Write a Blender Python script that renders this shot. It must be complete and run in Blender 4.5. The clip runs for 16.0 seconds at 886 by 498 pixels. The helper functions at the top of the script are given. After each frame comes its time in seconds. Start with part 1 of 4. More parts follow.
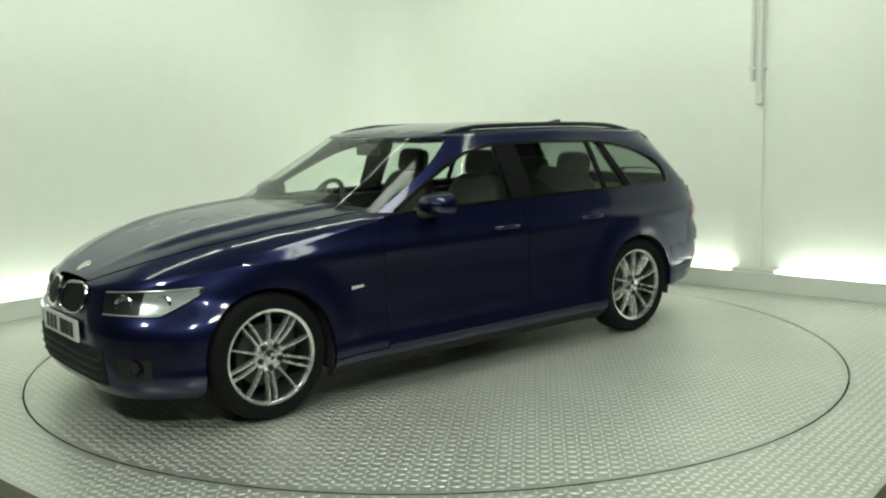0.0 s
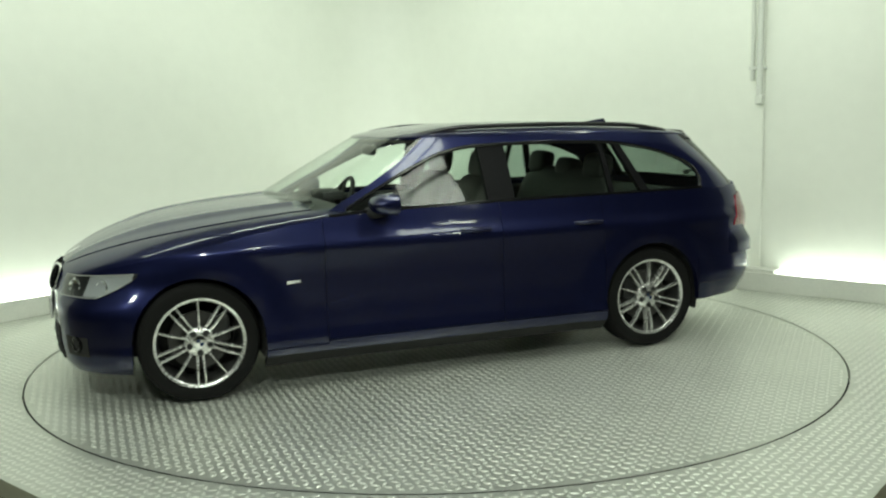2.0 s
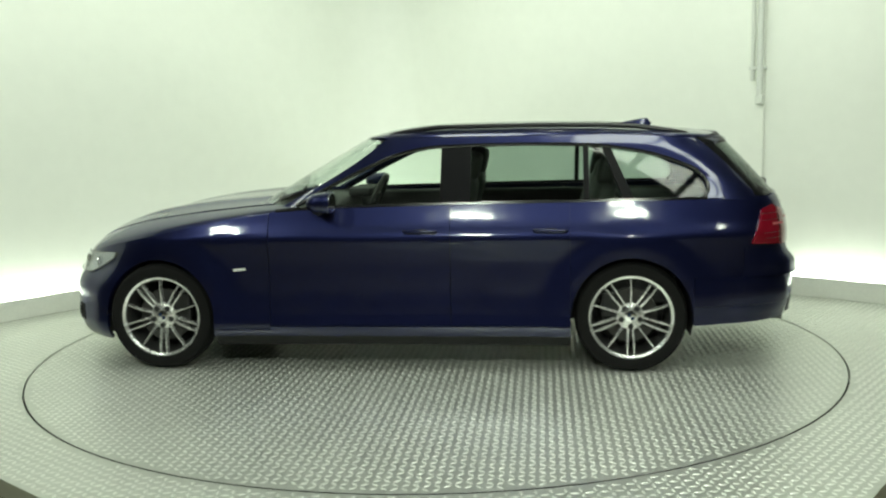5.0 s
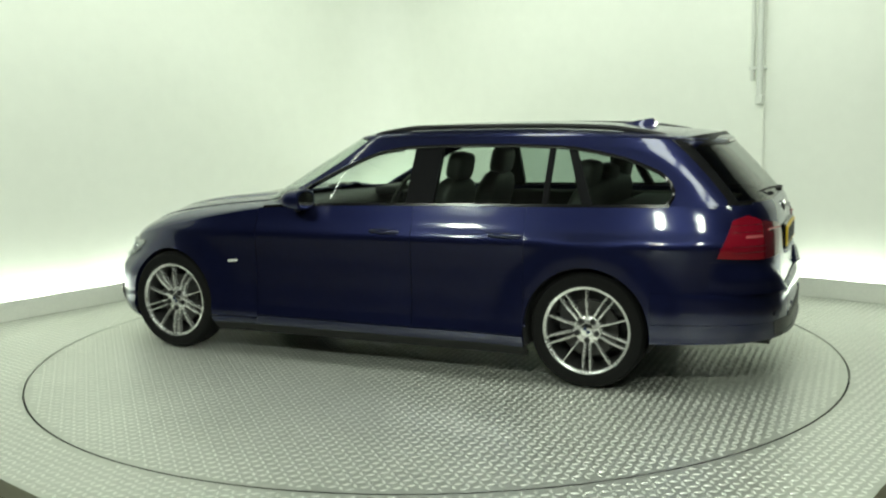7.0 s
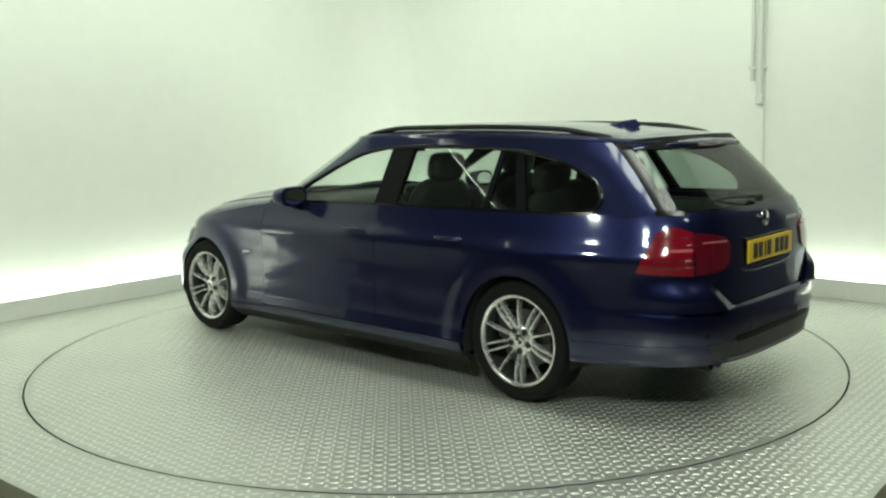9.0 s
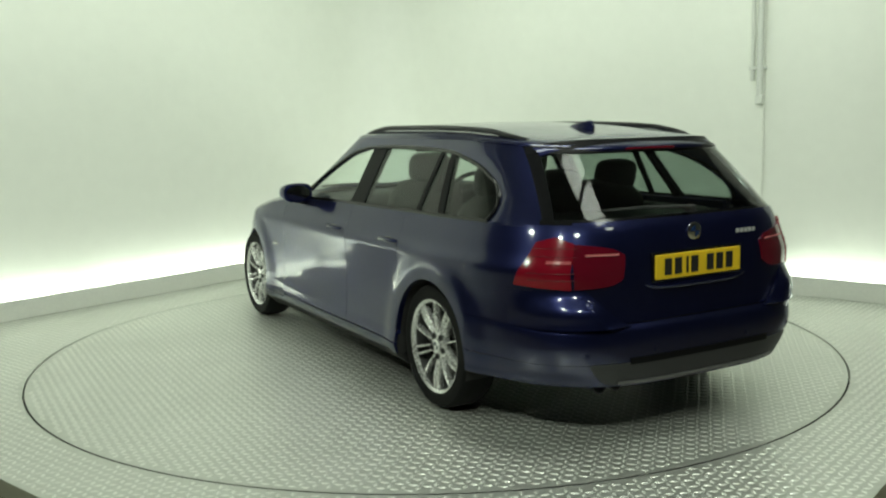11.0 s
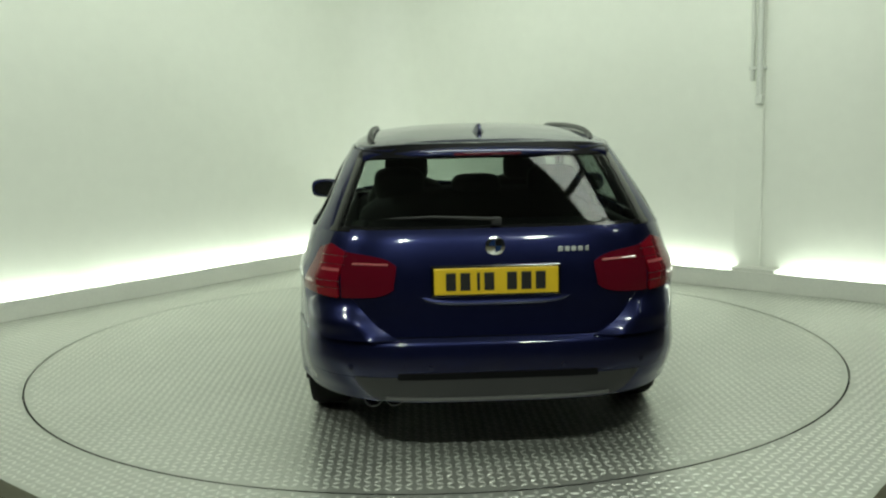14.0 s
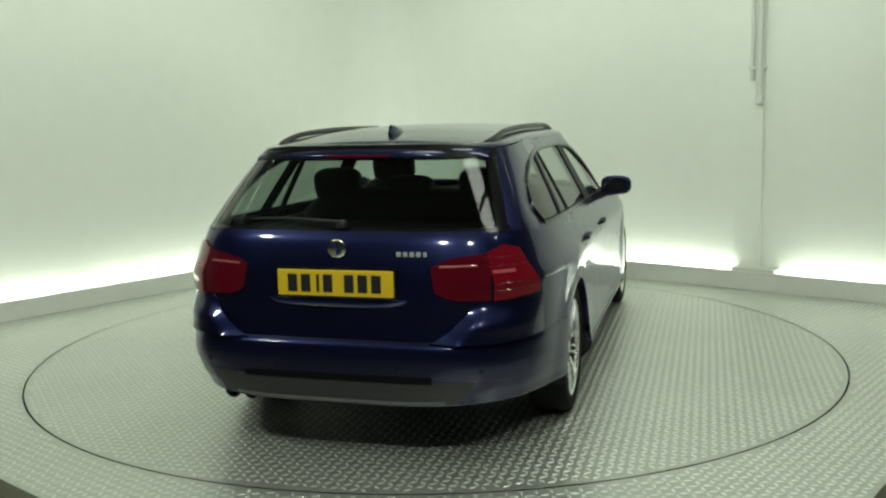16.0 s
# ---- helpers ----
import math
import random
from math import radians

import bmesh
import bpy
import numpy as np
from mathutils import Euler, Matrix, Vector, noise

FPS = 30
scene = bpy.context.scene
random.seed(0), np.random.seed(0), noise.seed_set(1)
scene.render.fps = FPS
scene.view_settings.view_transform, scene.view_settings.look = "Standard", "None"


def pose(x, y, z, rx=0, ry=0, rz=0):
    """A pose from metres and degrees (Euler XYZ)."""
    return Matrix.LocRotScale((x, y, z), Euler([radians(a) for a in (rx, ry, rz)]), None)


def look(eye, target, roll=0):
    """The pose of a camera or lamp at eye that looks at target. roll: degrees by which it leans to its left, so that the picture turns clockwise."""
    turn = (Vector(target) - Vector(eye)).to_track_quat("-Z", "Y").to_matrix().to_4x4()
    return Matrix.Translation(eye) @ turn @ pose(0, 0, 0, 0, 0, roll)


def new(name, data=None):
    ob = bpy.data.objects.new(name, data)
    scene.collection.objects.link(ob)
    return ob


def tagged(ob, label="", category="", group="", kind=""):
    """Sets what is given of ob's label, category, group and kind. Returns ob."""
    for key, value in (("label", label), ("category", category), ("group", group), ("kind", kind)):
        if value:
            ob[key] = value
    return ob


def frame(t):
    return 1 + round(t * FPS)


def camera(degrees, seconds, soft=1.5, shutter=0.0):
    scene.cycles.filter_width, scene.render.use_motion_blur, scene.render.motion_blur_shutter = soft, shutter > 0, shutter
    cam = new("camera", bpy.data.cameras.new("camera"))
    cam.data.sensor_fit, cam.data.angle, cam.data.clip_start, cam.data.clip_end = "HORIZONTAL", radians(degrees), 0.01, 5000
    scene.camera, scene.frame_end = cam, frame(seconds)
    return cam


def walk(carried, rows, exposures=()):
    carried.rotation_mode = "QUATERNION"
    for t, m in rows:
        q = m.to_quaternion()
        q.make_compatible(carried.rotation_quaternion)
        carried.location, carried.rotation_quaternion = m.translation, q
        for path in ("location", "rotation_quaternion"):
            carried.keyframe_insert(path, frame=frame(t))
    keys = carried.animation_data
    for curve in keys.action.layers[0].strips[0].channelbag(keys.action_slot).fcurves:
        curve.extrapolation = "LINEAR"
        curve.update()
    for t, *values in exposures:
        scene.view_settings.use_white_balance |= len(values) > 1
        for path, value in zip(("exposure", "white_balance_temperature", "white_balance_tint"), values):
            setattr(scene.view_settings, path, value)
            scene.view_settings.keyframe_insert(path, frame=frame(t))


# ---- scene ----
cam = camera(50.7, 16.0, soft=2.3)
EYE = Vector((0.0, -5.9725, 1.464))
_p, _t = radians(-0.511), radians(8.04)
GAZE = Vector((-math.sin(_p) * math.cos(_t), math.cos(_p) * math.cos(_t), -math.sin(_t)))
VIEW = look(EYE, EYE + GAZE * 5, -1.227)
walk(cam, [(0.0, VIEW), (16.0, VIEW)], exposures=[(0.0, -0.26), (1.0, -0.25), (2.5, -0.15), (4.0, -0.07), (6.5, -0.07), (9.0, -0.13), (11.5, -0.36), (14.0, -0.49), (16.0, -0.54)])

# turning of the platform: start heading and degrees a second; place of the car on it
YAW0, YAW_RATE = 218.7, -9.07
CAR_X, CAR_Y = 0.193, -0.190
DISC_R = 2.471


# ---- world and light ----
world = bpy.data.worlds.new("hall_world")
scene.world = world
world.use_nodes = True
world.node_tree.nodes["Background"].inputs[0].default_value = (0.8, 0.9, 0.8, 1)
world.node_tree.nodes["Background"].inputs[1].default_value = 0.02


def area(name, m, sx, sy, power, color=(1.0, 1.0, 0.9)):
    data = bpy.data.lights.new(name, "AREA")
    data.shape, data.size, data.size_y, data.energy, data.color = "RECTANGLE", sx, sy, power, color
    ob = new(name, data)
    ob.matrix_world = m
    return ob


# ---- materials ----
def mat(name, color, rough=0.5, metal=0.0, coat=0.0, bump=0.0, scale=40.0, vary=0.0, vscale=3.0, emit=None, strength=0.0, aniso=0.0):
    m = bpy.data.materials.new(name)
    m.use_nodes = True
    nt = m.node_tree
    b = nt.nodes["Principled BSDF"]
    b.inputs["Base Color"].default_value = (*color, 1)
    b.inputs["Roughness"].default_value = rough
    b.inputs["Metallic"].default_value = metal
    b.inputs["Coat Weight"].default_value = coat
    b.inputs["Coat Roughness"].default_value = 0.02
    if emit:
        b.inputs["Emission Color"].default_value = (*emit, 1)
        b.inputs["Emission Strength"].default_value = strength
    if bump or vary:
        tc = nt.nodes.new("ShaderNodeTexCoord")
    if vary:
        n1 = nt.nodes.new("ShaderNodeTexNoise")
        n1.inputs["Scale"].default_value, n1.inputs["Detail"].default_value = vscale, 6
        n2 = nt.nodes.new("ShaderNodeTexNoise")
        n2.inputs["Scale"].default_value, n2.inputs["Detail"].default_value = vscale * 14, 4
        ad = nt.nodes.new("ShaderNodeMath")
        ad.operation = "ADD"
        mr = nt.nodes.new("ShaderNodeMapRange")
        mr.inputs["From Min"].default_value, mr.inputs["From Max"].default_value = 0.6, 1.4
        mr.inputs["To Min"].default_value, mr.inputs["To Max"].default_value = 1 - vary, 1 + vary
        mx = nt.nodes.new("ShaderNodeMix")
        mx.data_type, mx.blend_type = "RGBA", "MULTIPLY"
        mx.inputs[0].default_value = 1
        mx.inputs[6].default_value = (*color, 1)
        for n in (n1, n2):
            nt.links.new(tc.outputs["Object"], n.inputs["Vector"])
        nt.links.new(n1.outputs["Fac"], ad.inputs[0])
        nt.links.new(n2.outputs["Fac"], ad.inputs[1])
        nt.links.new(ad.outputs[0], mr.inputs["Value"])
        nt.links.new(mr.outputs[0], mx.inputs[7])
        nt.links.new(mx.outputs[2], b.inputs["Base Color"])
        rr = nt.nodes.new("ShaderNodeMapRange")
        rr.inputs["From Min"].default_value, rr.inputs["From Max"].default_value = 0.6, 1.4
        rr.inputs["To Min"].default_value, rr.inputs["To Max"].default_value = max(rough * (1 - vary), 0.01), min(rough * (1 + vary), 1)
        nt.links.new(ad.outputs[0], rr.inputs["Value"])
        nt.links.new(rr.outputs[0], b.inputs["Roughness"])
    if bump:
        nb = nt.nodes.new("ShaderNodeTexNoise")
        nb.inputs["Scale"].default_value, nb.inputs["Detail"].default_value = scale, 5
        bp = nt.nodes.new("ShaderNodeBump")
        bp.inputs["Strength"].default_value, bp.inputs["Distance"].default_value = bump, 0.004
        nt.links.new(tc.outputs["Object"], nb.inputs["Vector"])
        nt.links.new(nb.outputs["Fac"], bp.inputs["Height"])
        nt.links.new(bp.outputs[0], b.inputs["Normal"])
    return m


def glass_mat(name, tint, rough=0.0, gloss=0.04):
    m = bpy.data.materials.new(name)
    m.use_nodes = True
    nt = m.node_tree
    nt.nodes.remove(nt.nodes["Principled BSDF"])
    out = nt.nodes["Material Output"]
    tr, gl, fr, pw, ma, mx = (nt.nodes.new(k) for k in ("ShaderNodeBsdfTransparent", "ShaderNodeBsdfGlossy", "ShaderNodeLayerWeight", "ShaderNodeMath", "ShaderNodeMath", "ShaderNodeMixShader"))
    tr.inputs[0].default_value = (*tint, 1)
    gl.inputs["Roughness"].default_value = rough
    fr.inputs["Blend"].default_value = 0.5
    pw.operation, ma.operation = "POWER", "MULTIPLY_ADD"
    pw.inputs[1].default_value = 4.5
    ma.inputs[1].default_value, ma.inputs[2].default_value = 0.90, gloss
    nt.links.new(fr.outputs["Facing"], pw.inputs[0])
    nt.links.new(pw.outputs[0], ma.inputs[0])
    nt.links.new(ma.outputs[0], mx.inputs[0])
    nt.links.new(tr.outputs[0], mx.inputs[1])
    nt.links.new(gl.outputs[0], mx.inputs[2])
    nt.links.new(mx.outputs[0], out.inputs["Surface"])
    return m


PAINT = mat("navy_metallic_paint", (0.0100, 0.0128, 0.056), 0.36, 0.8, 1.0, vary=0.08, vscale=2.0)
PAINT.node_tree.nodes["Principled BSDF"].inputs["Coat IOR"].default_value = 1.54
PAINT.node_tree.nodes["Principled BSDF"].inputs["Specular Tint"].default_value = (0.35, 0.37, 0.55, 1)


def wavy_coat(m, scale, depth):
    """Long shallow waves in the lacquer, as on real pressed panels."""
    nt = m.node_tree
    b = nt.nodes["Principled BSDF"]
    tc, nz, bp = (nt.nodes.new(k) for k in ("ShaderNodeTexCoord", "ShaderNodeTexNoise", "ShaderNodeBump"))
    nz.inputs["Scale"].default_value, nz.inputs["Detail"].default_value = scale, 1.0
    bp.inputs["Strength"].default_value, bp.inputs["Distance"].default_value = 1.0, depth
    nt.links.new(tc.outputs["Object"], nz.inputs["Vector"])
    nt.links.new(nz.outputs["Fac"], bp.inputs["Height"])
    nt.links.new(bp.outputs[0], b.inputs["Coat Normal"])
    b.inputs["Coat Roughness"].default_value = 0.09


wavy_coat(PAINT, 6.0, 0.0024)
BLACK_TRIM = mat("black_trim", (0.012, 0.012, 0.013), 0.35)
BLACK_GLOSS = mat("gloss_black", (0.005, 0.005, 0.006), 0.16)
PILLAR_BLACK = mat("satin_black_pillar", (0.005, 0.005, 0.006), 0.42)
PILLAR_BLACK.node_tree.nodes["Principled BSDF"].inputs["Specular IOR Level"].default_value = 0.08
BLACK_PLASTIC = mat("black_plastic", (0.018, 0.018, 0.019), 0.6, bump=0.2, scale=300)
GREY_DIFFUSER = mat("grey_diffuser", (0.026, 0.026, 0.028), 0.45, bump=0.1, scale=300)
GREY_LIP = mat("pale_grey_plastic", (0.11, 0.11, 0.11), 0.4)
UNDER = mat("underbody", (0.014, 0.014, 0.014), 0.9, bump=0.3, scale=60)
RUBBER = mat("tyre_rubber", (0.007, 0.007, 0.007), 0.85, bump=0.25, scale=120)
ALLOY = mat("silver_alloy", (0.76, 0.76, 0.75), 0.27, 0.75, vary=0.05, vscale=8)
CHROME = mat("chrome", (0.85, 0.85, 0.86), 0.08, 1.0)
RUBBER.node_tree.nodes["Principled BSDF"].inputs["Specular IOR Level"].default_value = 0.2
BRAKE = mat("brake_steel", (0.07, 0.068, 0.066), 0.45, 0.6, vary=0.15, vscale=30)
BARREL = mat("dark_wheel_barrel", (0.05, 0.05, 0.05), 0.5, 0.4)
GLASS_CLEAR = glass_mat("clear_glass", (0.88, 0.94, 0.90))
GLASS_DARK = glass_mat("tinted_glass", (0.58, 0.66, 0.62))
GLASS_REAR = glass_mat("dark_tinted_glass", (0.40, 0.46, 0.43))
LENS_CLEAR = glass_mat("lamp_cover", (0.9, 0.92, 0.93))
RED_LENS = mat("red_lamp_glass", (0.19, 0.004, 0.014), 0.12, 0.0, 1.0)
RED_DEEP = mat("dark_red_lamp_glass", (0.10, 0.003, 0.011), 0.10, 0.0, 1.0)
LAMP_CLEAR = mat("pale_lamp_glass", (0.45, 0.10, 0.11), 0.15, 0.0, 1.0)
REFLECTOR = mat("lamp_reflector", (0.62, 0.63, 0.64), 0.25, 0.4)
LEATHER = mat("dark_grey_leather", (0.050, 0.048, 0.044), 0.55, bump=0.25, scale=180, vary=0.15, vscale=6)
DASH = mat("dashboard_plastic", (0.022, 0.022, 0.022), 0.6, bump=0.2, scale=250)
HEADLINER = mat("anthracite_headliner", (0.07, 0.07, 0.066), 0.9, bump=0.1, scale=200)
PLATE_Y = mat("yellow_plate", (0.75, 0.50, 0.02), 0.4)
PLATE_W = mat("white_plate", (0.75, 0.75, 0.74), 0.4)
INK = mat("plate_black", (0.012, 0.012, 0.012), 0.5)
BADGE_BLUE = mat("badge_blue", (0.012, 0.03, 0.09), 0.2, coat=0.5)
WALL_PAINT = mat("white_wall_paint", (0.78, 0.80, 0.74), 0.6, vary=0.025, vscale=0.6, bump=0.04, scale=90)
PLINTH_PAINT = mat("white_plinth_paint", (0.66, 0.67, 0.62), 0.5, vary=0.06, vscale=4)
PIPE_PAINT = mat("grey_conduit", (0.62, 0.64, 0.60), 0.5)
STEEL = mat("tread_plate_steel", (0.57, 0.585, 0.54), 0.38, 0.74, vary=0.12, vscale=1.3, bump=0.06, scale=25)
# lugs coloured paler than the plate: the light their slopes catch is painted in
LUG = mat("bright_lug_steel", (0.79, 0.80, 0.75), 0.38, 0.48, vary=0.14, vscale=2.1)
GAP = mat("dark_gap", (0.01, 0.01, 0.01), 0.9)
HALL_FLOOR = mat("brown_hall_floor", (0.17, 0.155, 0.10), 0.6, vary=0.2, vscale=2, bump=0.1)
HALL_CEILING = mat("pale_grey_ceiling_paint", (0.18, 0.185, 0.175), 0.8, vary=0.08, vscale=0.7)
HALL_WALL = mat("grey_hall_wall", (0.07, 0.075, 0.07), 0.8, vary=0.1, vscale=0.7)
TUBE = mat("light_tube", (1, 1, 1), 0.5, emit=(0.95, 1.0, 0.88), strength=9.0)
PANEL = mat("light_panel", (0.8, 0.8, 0.8), 0.5, emit=(0.95, 1.0, 0.90), strength=3.0)


# ---- mesh helpers ----
def obj_mesh(name, verts, faces, material, smooth=True):
    me = bpy.data.meshes.new(name)
    me.from_pydata([tuple(v) for v in verts], [], faces)
    me.materials.append(material)
    if smooth:
        me.polygons.foreach_set("use_smooth", [True] * len(me.polygons))
    me.update()
    return me


def under(name, me, parent=None, label=""):
    ob = new(name, me)
    if parent:
        ob.parent = parent
    return tagged(ob, label)


def part(name, bm, material, parent=None, label="", smooth=False):
    me = bpy.data.meshes.new(name)
    bmesh.ops.recalc_face_normals(bm, faces=bm.faces)
    bm.to_mesh(me)
    bm.free()
    me.materials.append(material)
    if smooth:
        me.polygons.foreach_set("use_smooth", [True] * len(me.polygons))
        me.set_sharp_from_angle(angle=radians(40))
    return under(name, me, parent, label)


def add_box(bm, cx, cy, cz, sx, sy, sz, bevel=0.0, m=None, seg=2):
    g = bmesh.ops.create_cube(bm, size=1.0, matrix=(m or Matrix()) @ Matrix.Translation((cx, cy, cz)) @ Matrix.Diagonal((sx, sy, sz, 1)))
    if bevel:
        es = list({e for v in g["verts"] for e in v.link_edges})
        bmesh.ops.bevel(bm, geom=es, offset=bevel, segments=seg, affect="EDGES", profile=0.5)
    return bm


def box(*a, **k):
    return add_box(bmesh.new(), *a, **k)


def add_tube(bm, pts, r, n=8, cap=True):
    pts = [Vector(p) for p in pts]
    rings = []
    for i, p in enumerate(pts):
        d = (pts[min(i + 1, len(pts) - 1)] - pts[max(i - 1, 0)]).normalized()
        a = d.cross(Vector((0, 0, 1)) if abs(d.z) < 0.9 else Vector((1, 0, 0))).normalized()
        b = d.cross(a)
        rr = r[i] if isinstance(r, (list, tuple)) else r
        rings.append([bm.verts.new(p + rr * (math.cos(2 * math.pi * k / n) * a + math.sin(2 * math.pi * k / n) * b)) for k in range(n)])
    for q, w in zip(rings, rings[1:]):
        for k in range(n):
            bm.faces.new((q[k], q[(k + 1) % n], w[(k + 1) % n], w[k]))
    if cap:
        bm.faces.new(rings[0])
        bm.faces.new(rings[-1])
    return bm


def add_lathe(bm, profile, axis_m, n=48):
    """Turns (radius, along) rows round the local y axis of axis_m."""
    rings = []
    for r, h in profile:
        rings.append([bm.verts.new(axis_m @ Vector((r * math.cos(2 * math.pi * k / n), h, r * math.sin(2 * math.pi * k / n)))) for k in range(n)])
    for q, w in zip(rings, rings[1:]):
        for k in range(n):
            bm.faces.new((q[k], q[(k + 1) % n], w[(k + 1) % n], w[k]))
    return bm


def smooth_tab(rows):
    """A rounded table: cubic through the rows."""
    rows = sorted(rows)
    xs = np.array([r[0] for r in rows])
    ys = np.array([r[1] for r in rows])
    h = np.diff(xs)
    dl = np.diff(ys) / h
    m = np.zeros(len(xs))
    m[0], m[-1] = dl[0], dl[-1]
    for i in range(1, len(xs) - 1):
        if dl[i - 1] * dl[i] > 0:
            w1, w2 = 2 * h[i] + h[i - 1], h[i] + 2 * h[i - 1]
            m[i] = (w1 + w2) / (w1 / dl[i - 1] + w2 / dl[i])

    def f(x):
        x = min(max(x, xs[0]), xs[-1])
        i = min(int(np.searchsorted(xs, x, "right")) - 1, len(h) - 1)
        t = (x - xs[i]) / h[i]
        return float((1 + 2 * t) * (1 - t) ** 2 * ys[i] + t * (1 - t) ** 2 * h[i] * m[i] + t * t * (3 - 2 * t) * ys[i + 1] + t * t * (t - 1) * h[i] * m[i + 1])
    return f


def lerp(a, b, t):
    return a + (b - a) * t


def patch(fn, nu, nv, depth=0.018, side=1, us=None, vs=None):
    """A grid over fn(u, v), with its rim turned inwards by depth. side -1 mirrors it across the car. Returns verts, faces."""
    us = us if us is not None else np.linspace(0, 1, nu + 1)
    vs = vs if vs is not None else np.linspace(0, 1, nv + 1)
    P = np.array([[fn(u, v) for v in vs] for u in us], dtype=float)
    nu, nv = len(us) - 1, len(vs) - 1
    N = np.cross(np.gradient(P, axis=0), np.gradient(P, axis=1))
    N /= np.linalg.norm(N, axis=2, keepdims=True) + 1e-9
    mid = P.reshape(-1, 3).mean(0) - np.array([0.0 if abs(P[..., 0].mean()) < 1.6 else P[..., 0].mean() * 0.8, 0, 0.55])
    flip = (N * mid).sum() < 0
    if flip:
        N = -N
    idx = lambda i, j: i * (nv + 1) + j
    verts = [p for p in P.reshape(-1, 3)]
    faces = []
    for i in range(nu):
        for j in range(nv):
            f = (idx(i, j), idx(i + 1, j), idx(i + 1, j + 1), idx(i, j + 1))
            faces.append(f[::-1] if flip else f)
    if depth:
        loop = [(i, 0) for i in range(nu)] + [(nu, j) for j in range(nv)] + [(i, nv) for i in range(nu, 0, -1)] + [(0, j) for j in range(nv, 0, -1)]
        a0 = len(verts)
        for i, j in loop:
            verts.append(P[i, j])
        b0 = len(verts)
        for i, j in loop:
            verts.append(P[i, j] - N[i, j] * depth)
        n = len(loop)
        for k in range(n):
            f = (a0 + k, b0 + k, b0 + (k + 1) % n, a0 + (k + 1) % n)
            faces.append(f[::-1] if flip else f)
    if side < 0:
        verts = [(v[0], -v[1], v[2]) for v in verts]
        faces = [f[::-1] for f in faces]
    return verts, faces


def panel(name, patches, material, parent, label=""):
    verts, faces = [], []
    for v, f in patches:
        o = len(verts)
        verts += list(v)
        faces += [tuple(i + o for i in q) for q in f]
    return under(name, obj_mesh(name, verts, faces, material), parent, label)


# ---- the room: two white walls, the trough light along their foot, tread plate floor ----
# room axes: A points to one wall, B to the other
RA = Vector((-0.763, 0.646, 0)).normalized()
RB = Vector((0.646, 0.763, 0)).normalized()
ROOM = Matrix(((RB.x, RA.x, 0, 0), (RB.y, RA.y, 0, 0), (0, 0, 1, 0), (0, 0, 0, 1)))
# in ROOM: x runs towards wall_east (plinth face at 2.86), y towards wall_north (plinth face at 3.12)
PX, PY = 2.86, 3.115
WX, WY = PX + 0.17, PY + 0.17
H_ROOM = 3.6
COVE = 0.6


def room_part(name, bm, material, label="", parent=None, kind="structure", category="", smooth=False):
    ob = part(name, bm, material, parent, label, smooth)
    if not parent:
        ob.matrix_world = ROOM
    return tagged(ob, label, category, kind=kind)


def treads(inside, cx0, cx1, cy0, cy1, pitch=0.042):
    """Low diamond lugs on a grid, leaning to and fro in turn; inside(x, y) masks them."""
    nx, ny = int((cx1 - cx0) / pitch), int((cy1 - cy0) / pitch)
    gx, gy = np.meshgrid(np.arange(nx), np.arange(ny), indexing="ij")
    X, Y, A = cx0 + (gx + 0.5) * pitch, cy0 + (gy + 0.5) * pitch, (gx + gy) % 2
    keep = inside(X, Y)
    X, Y, A = X[keep], Y[keep], A[keep]
    ang = np.where(A == 0, math.pi / 4, -math.pi / 4)
    shape = np.array([(-0.0215, 0, 0), (0, -0.0105, 0), (0.0215, 0, 0), (0, 0.0105, 0), (-0.010, 0, 0.0028), (0.010, 0, 0.0028)])
    c, s = np.cos(ang)[:, None], np.sin(ang)[:, None]
    px = X[:, None] + c * shape[:, 0] - s * shape[:, 1]
    py = Y[:, None] + s * shape[:, 0] + c * shape[:, 1]
    V = np.stack([px, py, np.broadcast_to(shape[:, 2], px.shape)], -1).reshape(-1, 3)
    f = [(0, 1, 4), (1, 5, 4), (1, 2, 5), (2, 3, 5), (3, 4, 5), (3, 0, 4)]
    F = (np.arange(len(X))[:, None, None] * 6 + np.array(f)[None]).reshape(-1, 3)
    return V, F.tolist()


FLOOR_X0, FLOOR_Y0 = -2.87, -2.94


